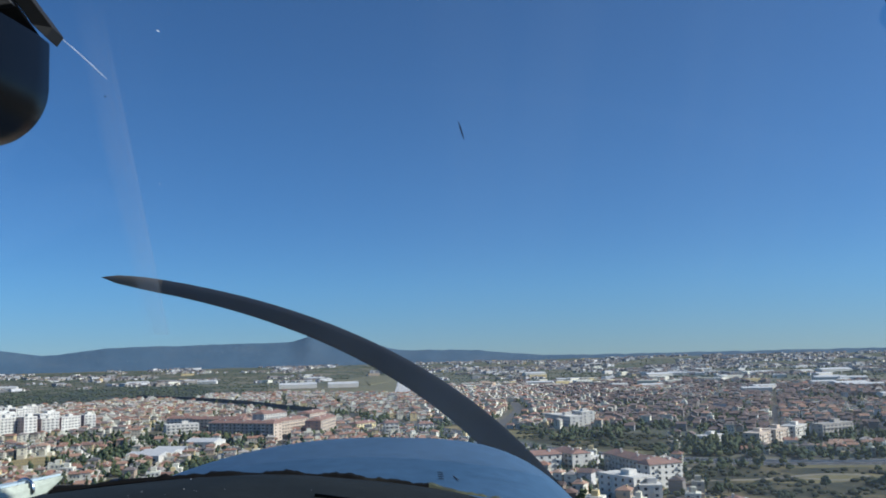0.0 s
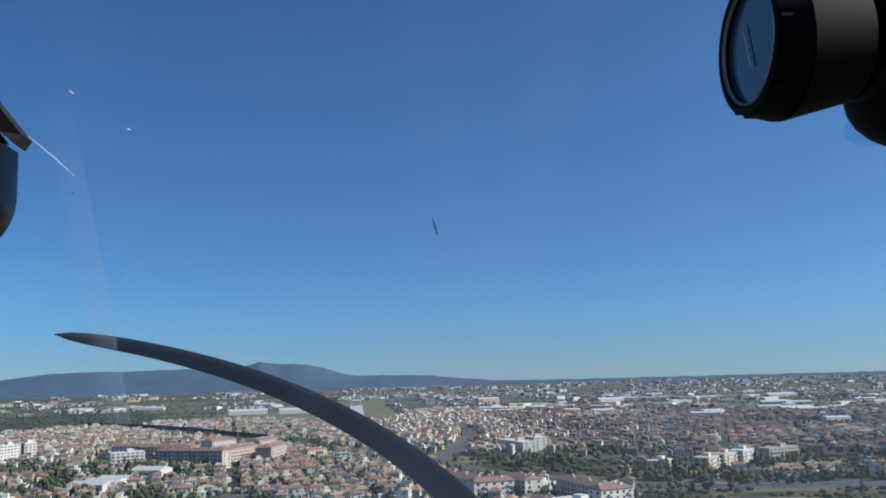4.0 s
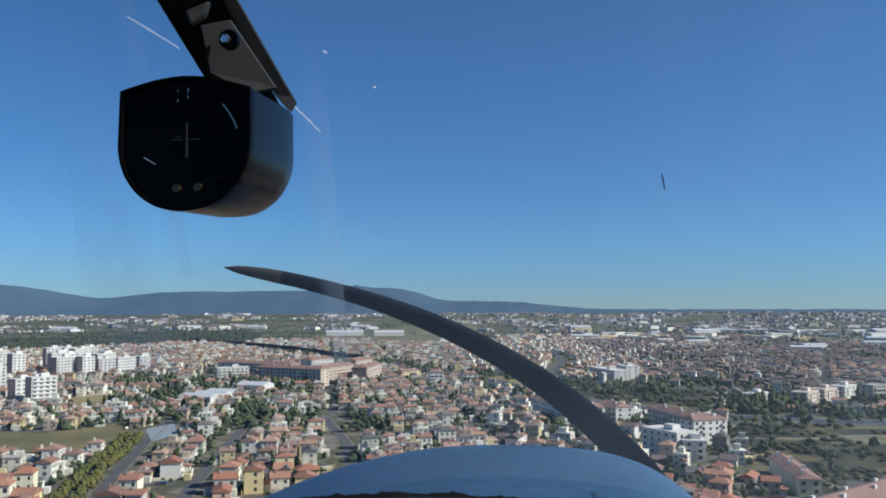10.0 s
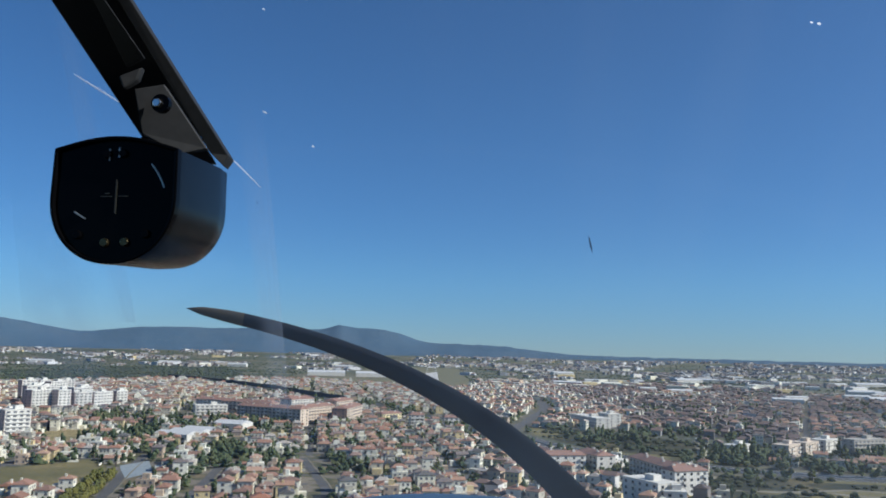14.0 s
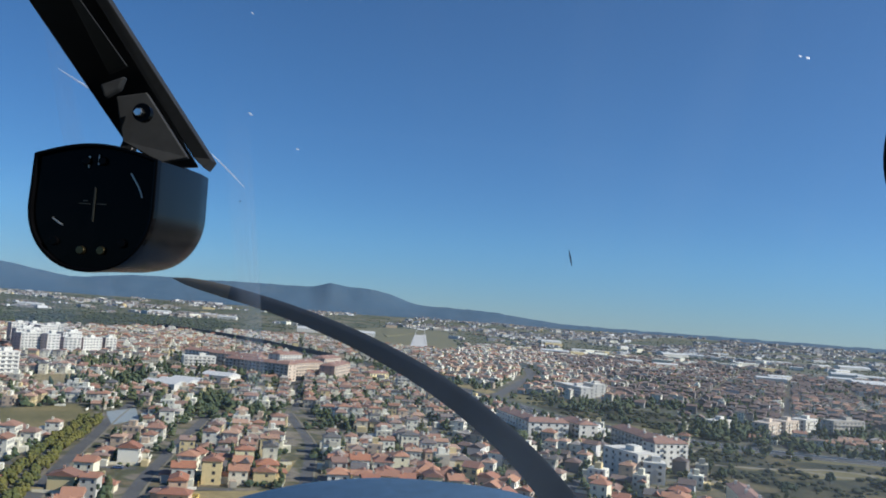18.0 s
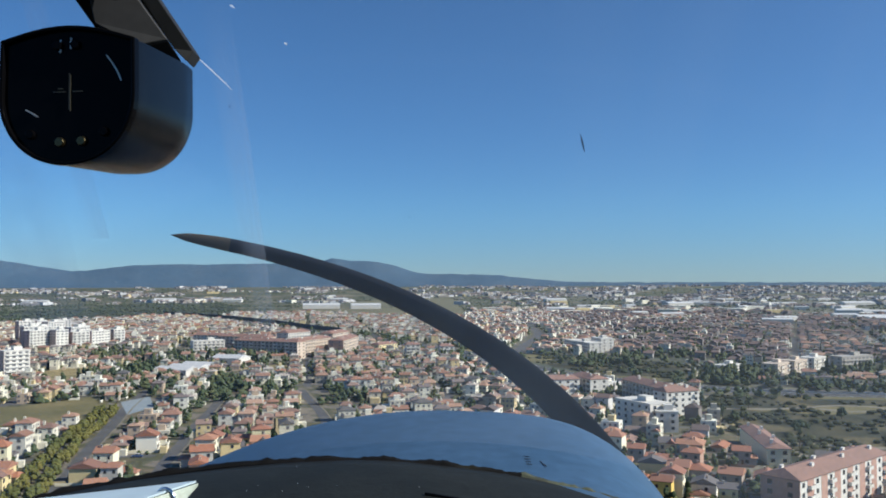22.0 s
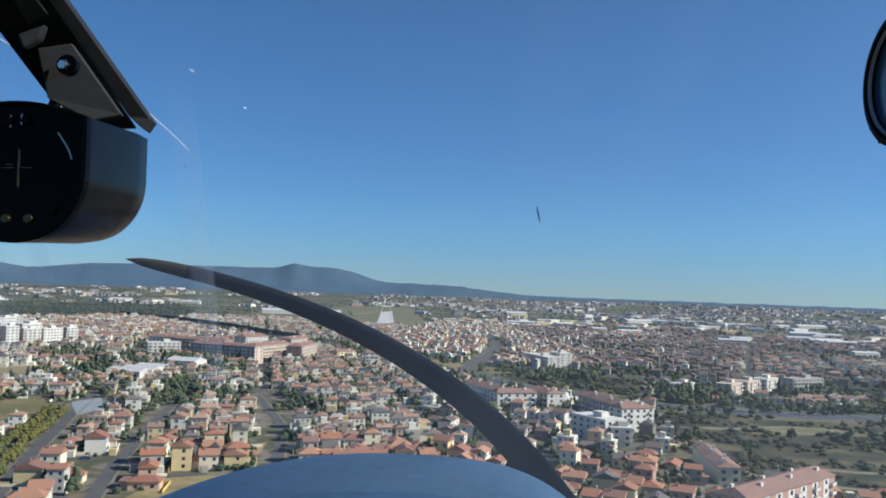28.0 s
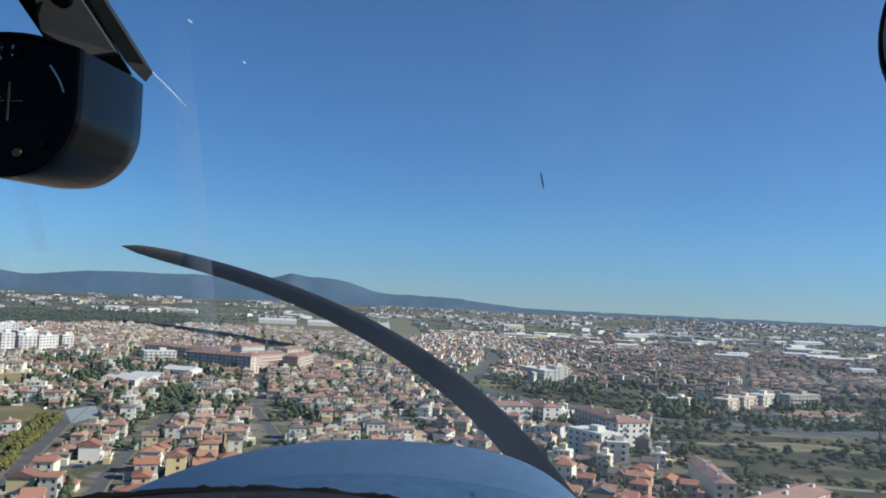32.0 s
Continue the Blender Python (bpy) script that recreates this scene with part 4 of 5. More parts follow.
for zone, ang, keep in ((0, 8, lambda x, y: x < 24), (1, -24, lambda x, y: x >= 24)):
    c, s = math.cos(radians(ang)), math.sin(radians(ang))
    for i in range(-190, 191):
        for j in range(-190, 191):
            u, v = i * PITCH + rnd.uniform(-1.3, 1.3), j * ROW + (2.2 if j % 2 else -2.2)
            if i % 9 == 0:
                continue
            x, y = c * u - s * v + rnd.uniform(-1.0, 1.0), s * u + c * v + rnd.uniform(-2.0, 2.0)
            r = math.hypot(x, y)
            if y < 150 or not 200 < r < 1750 or abs(x) > 0.85 * y + 40 or not keep(x, y):
                continue
            busy = noise.noise(Vector((x / 170, y / 170, 9))) + 0.5 * noise.noise(Vector((x / 60, y / 60, 4)))
            if busy < -0.45 or rnd.random() < 0.05 or not clear(x, y):
                continue
            if 92 < x < 275 and 570 < y < 800 and rnd.random() < 0.72:
                continue
            if 24 < x and y < 470 and rnd.random() < 0.24:
                continue
            turn = ang + (180 if j % 2 else 0) + rnd.choice((0, 0, 0, 90, -90)) + rnd.uniform(-7, 7)
            (near_spots if r < 368 else mid_spots).append((x, y, turn))
for x, y, turn in near_spots:
    k = rnd.choice((9, 10, 11)) if rnd.random() < (0.55 if x < -118 else 0.12) else rnd.choice((12, 13, 14)) if x > 24 and rnd.random() < 0.55 else rnd.choice((0, 1, 2, 3, 4, 5, 6, 7, 8))
    m = pose(x, y, 0, 0, 0, turn) @ Matrix.Diagonal((rnd.uniform(0.88, 1.14), rnd.uniform(0.88, 1.14), rnd.uniform(0.9, 1.12), 1))
    if k not in placed:
        placed.add(k)
        HOUSES[k].matrix_basis = m
    else:
        copy_thing(HOUSES[k], m)
for k in range(len(HOUSES)):
    if k not in placed:
        HOUSES[k].matrix_basis = pose(-60, 420 + 20 * k, 0)

# further houses, too many to count
walls, roofs, panes, outer_walls, outer_roofs, old_walls, old_roofs, mid_roofs = (Shape() for _ in range(8))


def old_quarter(x, y):
    """The brown, low-built quarter beyond the scrubland."""
    return x > 150 + 0.06 * y and y > 600 and noise.noise(Vector((x / 160, y / 200, 14))) > -0.28

for x, y, turn in mid_spots:
    a = radians(turn)
    w, d, h = rnd.uniform(5.6, 9.0), rnd.uniform(5.4, 7.4), rnd.choice((3.2, 5.4, 5.6, 6.0, 8.2))
    old = old_quarter(x, y) and rnd.random() < 0.85 or 24 < x and y < 480 and rnd.random() < 0.4
    if old:
        old_walls.box(x, y, 0, w, d, h * 0.8, a)
        old_roofs.hip(x, y, h * 0.8, w, d, d * 0.26, 0.4, rnd.choice((0.4, 0.96)), a)
        if rnd.random() < 0.5:
            old_roofs.hip(x + 0.75 * w * math.cos(a), y + 0.75 * w * math.sin(a), 2.6, w * 0.6, d * 0.8, d * 0.2, 0.3, 0.9, a)
        continue
    walls.box(x, y, 0, w, d, h, a)
    tiles = mid_roofs if math.hypot(x, y) < 1250 else roofs
    if rnd.random() < 0.86:
        tiles.hip(x, y, h, w, d, d * 0.24, 0.4, rnd.choice((0.2, 0.4, 0.96)), a)
    else:
        walls.box(x, y, h, w * 0.4, d * 0.5, 2.4, a)
    if rnd.random() < 0.55:
        walls.box(x + 0.7 * w * math.cos(a), y + 0.7 * w * math.sin(a), 0, w * 0.5, d * 0.8, 3.0, a)
    c, q = math.cos(a), math.sin(a)

    def at(u, v):
        return x + c * u - q * v, y + q * u + c * v

    r = math.hypot(x, y)
    if r < 760:
        # chimney, a lower wing with its own roof, a yard wall
        u, v = rnd.uniform(-0.3, 0.3) * w, rnd.choice((-0.2, 0.2)) * d
        walls.box(*at(u, v), h, 0.9, 0.8, d * 0.2 + rnd.uniform(0.8, 1.6), a)
        if rnd.random() < 0.6:
            side = rnd.choice((-1, 1))
            walls.box(*at(side * w * 0.2, -d * 0.62), 0, w * 0.5, d * 0.5, h - 2.6 if h > 5 else 2.6, a)
            tiles.hip(*at(side * w * 0.2, -d * 0.62), h - 2.6 if h > 5 else 2.6, w * 0.5, d * 0.5, d * 0.14, 0.3, 0.9, a + math.pi / 2 * (rnd.random() < 0.5))
        walls.box(*at(0, -d / 2 - 3.2), 0, w + 2.5, 0.2, 1.2, a)
    if r < 1000:
        for level in range(1 + (h > 5)):
            for side in (-1, 1):
                for u in (-0.3, 0.0, 0.3)[:: 1 if w > 7 else 2]:
                    panes.box(*at(u * w, side * d / 2), h - 2.1 - 2.6 * level, 1.1, 0.2, 1.2, a)
                panes.box(*at(side * w / 2, 0.1 * d), h - 2.2 - 2.6 * level, 0.2, 1.3, 1.3, a)
for _ in range(26000):
    r, a = 1700 + 2800 * rnd.random() ** 0.8, rnd.uniform(-0.72, 0.72)
    x, y = r * math.sin(a), r * math.cos(a)
    side = smooth_step(-300, 500, x)
    busy = noise.noise(Vector((x / 330, y / 420, 9))) + 0.6 * noise.noise(Vector((x / 110, y / 140, 2)))
    if busy < 0.24 - 0.18 * side - 0.08 * (r > 3300) or any(inside(f, x, y) for f in FIELDS):
        continue
    big = rnd.random() < 0.07
    w, d, h = (rnd.uniform(22, 55), rnd.uniform(14, 26), rnd.uniform(6, 12)) if big else (rnd.uniform(8, 14), rnd.uniform(7, 10), rnd.uniform(3.5, 7.5))
    t = rnd.uniform(0, 3.14)
    z = land(x, y) - 0.5
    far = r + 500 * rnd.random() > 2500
    if not far and old_quarter(x, y) and not big:
        old_walls.box(x, y, z, w, d, h, t)
        old_roofs.hip(x, y, z + h, w, d, d * 0.24, 0.4, 0.4, t)
        continue
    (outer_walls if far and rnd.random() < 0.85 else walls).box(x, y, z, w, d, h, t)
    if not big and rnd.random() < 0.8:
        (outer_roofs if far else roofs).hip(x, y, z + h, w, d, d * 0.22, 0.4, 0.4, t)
tagged(part("far_house_walls", walls, FAR_WALLS), "countless pale plastered houses of the town", "houses", kind="stuff")
tagged(part("far_house_roofs", roofs, FAR_ROOFS), "countless orange clay roofs of the town", "roofs", kind="stuff")
tagged(part("town_roofs", mid_roofs, MID_ROOFS), "countless orange and brown clay roofs of the nearer town", "roofs", kind="stuff")
tagged(part("old_town_walls", old_walls, OLD_WALLS), "countless low grey-brown house walls of the old town", "houses", kind="stuff")
tagged(part("old_town_roofs", old_roofs, OLD_ROOFS), "countless dull brown tile roofs of the old town", "roofs", kind="stuff")
tagged(part("outlying_house_walls", outer_walls, HAZED_WALLS), "countless houses of the outskirts, greyed in colour for haze", "houses", kind="stuff")
tagged(part("outlying_house_roofs", outer_roofs, HAZED_ROOFS), "countless brown roofs of the outskirts, dulled in colour for haze", "roofs", kind="stuff")
tagged(part("far_house_windows", panes, FARPANE), "windows of the further houses, paled for distance", "windows", kind="stuff")

# streets between the rows of houses
streets = Shape()
for zone, ang in ((0, 8), (1, -24)):
    c, s = math.cos(radians(ang)), math.sin(radians(ang))
    for j in range(-52, 53):
        for k in range(-40, 60):
            a, b = (k * 20.0, (2 * j + 0.5) * ROW), ((k + 1) * 20.0, (2 * j + 0.5) * ROW)
            p = [(c * u - s * v, s * u + c * v) for u, v in (a, b)]
            mx, my = (p[0][0] + p[1][0]) / 2, (p[0][1] + p[1][1]) / 2
            if not 180 < math.hypot(mx, my) < 1100 or my < 120 or (mx < 24) == bool(zone) or abs(mx) > my * 0.9 + 40 or any(inside(f, mx, my) for f in FIELDS) or near_line(MOTORWAY, mx, my) < 26 or any(near_line(line, mx, my) < 11 for line in LANES):
                continue
            streets.sheet(strip(p, 4.4, 0.08))
    for i in range(-18, 19):
        for k in range(-40, 60):
            u = i * 9 * PITCH
            p = [(c * u - s * v, s * u + c * v) for v in (k * 20.0, (k + 1) * 20.0)]
            mx, my = (p[0][0] + p[1][0]) / 2, (p[0][1] + p[1][1]) / 2
            if not 180 < math.hypot(mx, my) < 1100 or my < 120 or (mx < 24) == bool(zone) or abs(mx) > my * 0.9 + 40 or any(inside(f, mx, my) for f in FIELDS) or near_line(MOTORWAY, mx, my) < 26 or any(near_line(line, mx, my) < 11 for line in LANES):
                continue
            streets.sheet(strip(p, 4.8, 0.09))
tagged(part("street", streets, STREET), "grey asphalt streets between rows of houses", "street", kind="structure")

# trees in gardens, scrub and along the roads
count = 0
for _ in range(1500):
    y, x = rnd.uniform(220, 600), rnd.uniform(-420, 480)
    if abs(x) > 0.85 * y + 30 or near_line(MOTORWAY, x, y) < 17:
        continue
    scrub = inside(FIELDS[6], x, y) or inside(FIELDS[7], x, y)
    if not scrub and (any(inside(f, x, y) for f in FIELDS) or min((math.hypot(x - p[0], y - p[1]) for p in near_spots), default=99) < 6.5):
        continue
    if not scrub and not clear(x, y, -2):
        continue
    lean = radians(8 if x < 24 else -24)
    if not scrub and abs((math.cos(lean) * x + math.sin(lean) * y + 4.5 * PITCH) % (9 * PITCH) - 4.5 * PITCH) < 5:
        continue
    if scrub and rnd.random() < 0.8 or not scrub and rnd.random() < 0.62:
        continue
    plant(rnd.choice((0, 0, 1, 2, 2, 2, 3)), x, y)
    count += 1
    if count > 290:
        break
wood, outer_wood = Shape(), Shape()
ico = bmesh.new()
bmesh.ops.create_icosphere(ico, subdivisions=1, radius=1.0)
ICO_V, ICO_F = [v.co.copy() for v in ico.verts], [tuple(v.index for v in f.verts) for f in ico.faces]
ico.free()


def blob(x, y, size, tall):
    """A far tree: a few ragged leaf clumps over one another."""
    base = land(x, y)
    for k in range(3):
        q, h = size * (0.78, 0.6, 0.46)[k], tall * (0.34, 0.55, 0.8)[k]
        cx, cy = x + size * rnd.uniform(-0.5, 0.5), y + size * rnd.uniform(-0.5, 0.5)
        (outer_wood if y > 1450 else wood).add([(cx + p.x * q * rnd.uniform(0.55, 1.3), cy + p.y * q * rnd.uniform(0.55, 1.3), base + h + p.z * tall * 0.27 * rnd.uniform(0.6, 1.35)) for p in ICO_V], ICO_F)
        if y > 1450:
            break


for _ in range(21000):
    r, a = 480 + 3800 * rnd.random() ** 1.25, rnd.uniform(-0.75, 0.75)
    x, y = r * math.sin(a), r * math.cos(a)
    green = any(inside(FIELDS[k], x, y) for k in (2, 6, 7, 13, 14))
    if any(inside(FIELDS[k], x, y) for k in (0, 1, 5, 10, 11, 15, 16, 17, 18)) or near_line(MOTORWAY, x, y) < 18 or near_line(CROSS, x, y) < 8:
        continue
    patch = noise.noise(Vector((x / 120, y / 120, 21)))
    lean = radians(8 if x < 24 else -24)
    if not green and r < 1400 and abs((math.cos(lean) * x + math.sin(lean) * y + 4.5 * PITCH) % (9 * PITCH) - 4.5 * PITCH) < 6:
        continue
    if (FIELDS[6] and (inside(FIELDS[6], x, y) or inside(FIELDS[7], x, y)) and rnd.random() < 0.93) or not green and patch < 0.08 and rnd.random() < 0.5:
        continue
    blob(x, y, rnd.uniform(2.2, 4.5), rnd.uniform(3.5, 8))
    if green or patch > 0.25:
        blob(x + rnd.uniform(-6, 6), y + rnd.uniform(-6, 6), rnd.uniform(2.5, 5), rnd.uniform(4, 8))
for k in range(90):
    i = rnd.randrange(3, 26)
    q = Vector(MOTORWAY[i]).lerp(Vector(MOTORWAY[i + 1]), rnd.random())
    blob(q.x + rnd.choice((-1, 1)) * rnd.uniform(19, 26), q.y + rnd.choice((-1, 1)) * rnd.uniform(17, 24), rnd.uniform(2.5, 4), rnd.uniform(4, 7))
for cx, cy, n in ((-232, 592, 30), (-280, 728, 26), (-238, 722, 30), (-206, 704, 24), (-190, 672, 12), (-208, 560, 10), (-170, 742, 30), (-145, 735, 24), (-186, 750, 24), (20, 716, 26), (48, 690, 30), (62, 640, 30), (38, 760, 24), (66, 600, 20), (80, 560, 18), (206, 576, 20), (222, 596, 22), (236, 576, 18), (318, 606, 20), (346, 612, 18), (150, 730, 9), (170, 690, 9), (128, 690, 8)):
    for _ in range(n):
        x, y = cx + rnd.gauss(0, 8), cy + rnd.gauss(0, 10)
        if near_line(MOTORWAY, x, y) > 19 and near_line(CROSS, x, y) > 8:
            blob(x, y, rnd.uniform(2.4, 4.6), rnd.uniform(5, 11))
for cx, cy in ((196, 566), (262, 596), (306, 566), (184, 506), (352, 586), (150, 640), (222, 668), (330, 548), (262, 520), (400, 560), (170, 720), (450, 520)):
    for _ in range(7):
        blob(cx + rnd.gauss(0, 12), cy + rnd.gauss(0, 8), rnd.uniform(1.6, 3.4), rnd.uniform(2.5, 6))
tagged(part("outlying_trees", outer_wood, HAZED_LEAF), "green woods and scrub of the outskirts, paled in colour for haze", "trees", kind="stuff")
tagged(part("far_trees", wood, FAR_LEAF), "dark green trees and bushes scattered through the town", "trees", kind="stuff")


bushes = Shape()
for _ in range(9000):
    x, y = rnd.uniform(80, 520), rnd.uniform(240, 800)
    if not (inside(FIELDS[6], x, y) or inside(FIELDS[7], x, y)) or noise.noise(Vector((x / 26, y / 26, 31))) < -0.02 or near_line(MOTORWAY, x, y) < 17:
        continue
    size = rnd.uniform(0.8, 2.5)
    bushes.add([(x + p.x * size * rnd.uniform(0.7, 1.3), y + p.y * size * rnd.uniform(0.7, 1.3), size * 0.45 + p.z * size * 0.6) for p in ICO_V], ICO_F)
tagged(part("bushes", bushes, OLIVE), "low olive-green bushes of the scrubland", "bushes", kind="stuff")

# hedges and shrubs in the gardens, sheds and yard walls among the houses
shrubs, yards = Shape(), Shape()
spots = [p for p in near_spots + mid_spots if math.hypot(p[0], p[1]) < 760]
for x0, y0, turn in spots:
    for _ in range(rnd.choice((2, 3, 4, 5, 6))):
        x, y, size = x0 + rnd.uniform(-7.0, 7.0), y0 + rnd.uniform(-8.5, 8.5), rnd.uniform(0.7, 2.1)
        shrubs.add([(x + p.x * size * rnd.uniform(0.7, 1.3), y + p.y * size * rnd.uniform(0.7, 1.3), size * 0.7 + p.z * size * rnd.uniform(0.7, 1.1)) for p in ICO_V], ICO_F)
    for _ in range(rnd.choice((1, 2, 3)) if x0 > 24 and y0 < 480 else rnd.random() < 0.65):
        # a garden tree of ragged clumps
        x, y, wide, tall = x0 + rnd.choice((-1, 1)) * rnd.uniform(4.5, 7.0), y0 + rnd.choice((-1, 1)) * rnd.uniform(4.0, 7.5), rnd.uniform(1.5, 2.8), rnd.uniform(3.0, 6.5)
        for k in range(4):
            q, px, py, h = wide * (0.85, 0.7, 0.6, 0.45)[k], x + wide * rnd.uniform(-0.5, 0.5), y + wide * rnd.uniform(-0.5, 0.5), tall * (0.35, 0.5, 0.65, 0.85)[k]
            shrubs.add([(px + p.x * q * rnd.uniform(0.6, 1.3), py + p.y * q * rnd.uniform(0.6, 1.3), h + p.z * tall * 0.24 * rnd.uniform(0.6, 1.3)) for p in ICO_V], ICO_F)
    a = radians(turn)
    for _ in range(rnd.choice((0, 1, 1, 2))):
        u, v = rnd.uniform(-6, 6), rnd.choice((-1, 1)) * rnd.uniform(6.5, 8.5)
        yards.box(x0 + math.cos(a) * u - math.sin(a) * v, y0 + math.sin(a) * u + math.cos(a) * v, 0, *rnd.choice(((0.25, 5.0, 1.3), (6.0, 0.25, 1.2), (2.4, 2.2, 2.3), (3.2, 2.6, 2.5))), a)
tagged(part("garden_shrubs", shrubs, FAR_LEAF), "dark green shrubs, hedges and small trees in the gardens", "shrubs", kind="stuff")
tagged(part("garden_sheds", yards, FAR_WALLS), "small pale sheds and yard walls behind the houses", "sheds", kind="stuff")


# ---- parked cars ----
def car():
    ob = new("car")
    part("body", Shape().box(0, 0, 0.3, 4.2, 1.75, 0.62), CARPAINT, ob, bevel=0.12)
    part("cabin", Shape().box(-0.15, 0, 0.92, 2.4, 1.55, 0.52, taper=0.78), PANE, ob, "dark car glass", bevel=0.06)
    part("roof", Shape().box(-0.15, 0, 1.44, 1.8, 1.22, 0.05), CARPAINT, ob)
    wheel = mesh_of(Shape().tube((0, -0.11, 0), (0, 0.11, 0), 0.32, n=12), RUBBER)
    for a in (-1.3, 1.3):
        for b in (-0.78, 0.78):
            share("wheel", wheel, ob, a, b, 0.32)
    return tagged(ob, "small parked car on a town street", "car", group="parked cars")


first = car()
made = 0
for zone, ang in ((0, 8), (1, -24)):
    c, s = math.cos(radians(ang)), math.sin(radians(ang))
    for k in range(400):
        j = rnd.randrange(-16, 20)
        u, v = rnd.uniform(-300, 400), (2 * j + 0.5) * ROW + rnd.choice((-2.4, 2.4))
        x, y = c * u - s * v, s * u + c * v
        if (x < 24) == bool(zone) or not 215 < math.hypot(x, y) < 420 or abs(x) > 0.7 * y or not clear(x, y, -3):
            continue
        m = pose(x, y, 0.08, 0, 0, ang + rnd.choice((0, 180)))
        if made:
            copy_thing(first, m)
        else:
            first.matrix_basis = m
        made += 1
        if made >= (24, 34)[zone]:
            break


# ---- the aircraft round the camera ----
H0 = HEIGHT
TILT = Matrix.Translation((0, 0, H0)) @ pose(0, 0, 0, 0, 2.2, 0)


def cock(shape):
    shape.v = [tuple(TILT @ Vector(p)) for p in shape.v]
    return shape


def raised(shape):
    shape.v = [(x, y, z + H0) for x, y, z in shape.v]
    return shape


airplane = tagged(new("airplane"), "light aircraft cockpit with blue cowling and black glareshield", "airplane")


def shield_z(x):
    d = x + 0.06
    return -0.190 - (0.34 if d < 0 else 0.43) * d * d


def shield_y(x):
    return 0.862 - 0.55 * x * x


# engine cowling: an arched hood that narrows forward and dips at its front edge
def hood_z(x):
    d = x - 0.06
    return -0.188 - (0.115 * (d / 0.27) ** 3.3 if d > 0 else 0.08 * abs(d / 0.35) ** 2.2)


rows = []
for i in range(21):
    v = i / 20
    y = 0.868 - 0.06 * (i == 0) + 0.33 * v
    dip = 0.028 * (1 - min(1.0, v / 0.78)) + (0.06 * ((v - 0.78) / 0.22) ** 2 if v > 0.78 else 0)
    row = []
    for j in range(61):
        u = -0.46 + 0.82 * j / 60
        side = 0.6 * max(0.0, -0.36 - u) + 0.9 * max(0.0, u - 0.31)
        row.append((u, y - 0.25 * u * u * v, hood_z(u) - dip - side))
    rows.append(row)
cowling = part("cowling", cock(Shape().sheet(rows)), COWLPAINT, airplane, "sky-blue glossy engine cowling", smooth=True)
solid = cowling.modifiers.new("skin", "SOLIDIFY")
solid.thickness, solid.offset = 0.004, -1
marks = Shape()


def on_hood(x, y):
    return hood_z(x) - 0.028 * (1 - (y - 0.868) / 0.257) + 0.0012


for k in range(4):
    y = 0.915 + 0.009 * k
    marks.slab([(0, 0), (0.006, -0.0008), (0.006, 0), (0, 0.0008)], 0.0006, pose(0.112, y, on_hood(0.116, y), -85, 0, 0))
marks.slab([(0, 0), (0.0008, 0), (-0.0036, 0.018), (-0.0043, 0.018)], 0.0006, pose(0.133, 0.912, on_hood(0.13, 0.912), -85, 0, 0))
part("stencil", cock(marks), BUG, cowling, "small dark worn marks")

# glareshield: a vinyl-covered hood, curled down to the panel at the back
rows = []
for i in range(15):
    v = i / 14
    row = []
    for j in range(61):
        x = -0.62 + 1.24 * j / 60
        y = shield_y(x) * (1 - v) + 0.42 * v
        z = shield_z(x) - 0.011 * (1 - v) ** 4 - 0.045 * v ** 2 - (0.09 * ((v - 0.85) / 0.15) ** 2 if v > 0.85 else 0) + 0.002 * noise.noise(Vector((x * 9, y * 9, 0)))
        row.append((x, y, z))
    rows.append(row)
shield = part("glareshield", cock(Shape().sheet(rows)), VINYL, airplane, "black vinyl-covered glareshield with dust specks", smooth=True)
solid = shield.modifiers.new("skin", "SOLIDIFY")
solid.thickness, solid.offset = 0.006, -1
# its ragged seal along the windshield, black to the left, yellowed to the right
for lo, hi, mat, label in ((-0.6, 0.1, SEAL, "ragged black edge seal"), (0.1, 0.6, YELLOWED, "yellowed fraying edge seal")):
    rows = []
    n = int((hi - lo) * 260)
    for j in range(n + 1):
        x = lo + (hi - lo) * j / n
        y, z = shield_y(x), shield_z(x) - 0.011
        w = 0.0034 + 0.0034 * noise.noise(Vector((x * 34, 0, 0))) + 0.0036 * noise.noise(Vector((x * 110, 4, 0)))
        rows.append([(x, y + 0.004 + 0.006 * math.cos(a), z + max(0.0016, w) * math.sin(a)) for a in (6.2832 * k / 8 for k in range(8))])
    part("edge_seal", cock(Shape().sheet(rows, closed=True)), mat, shield, label, smooth=True)
part("slot", cock(Shape().slab([(0, -0.002), (0.0695, -0.008), (0.0695, -0.0056), (0, 0.0016)], 0.003, pose(0.0007, 0.7235, -0.1983, 0, 0, -6.6))), MATT, shield, "thin black slot")
specks = Shape()
r2 = random.Random(11)
for k in range(9):
    x, y = r2.gauss(-0.1, 0.035), r2.gauss(0.72, 0.025)
    v = (shield_y(x) - y) / (shield_y(x) - 0.42)
    specks.box(x, y, shield_z(x) - 0.011 * (1 - v) ** 4 - 0.045 * v * v + 0.0015, r2.uniform(0.0003, 0.0008), r2.uniform(0.0003, 0.0007), 0.0002, r2.random())
part("dust_speck", cock(specks), SCRATCH, shield, "pale dust specks")
for x in (-0.085, -0.055):
    part("rivet", cock(Shape().tube((x, 0.815, shield_z(x) - 0.014), (x, 0.815, shield_z(x) - 0.008), 0.003, 0.002, 8)), SATIN, shield)


# windshield: one bent clear sheet
def screen_y(x, z):
    return 0.735 - 0.86 * z - 0.55 * x * x


rows = []
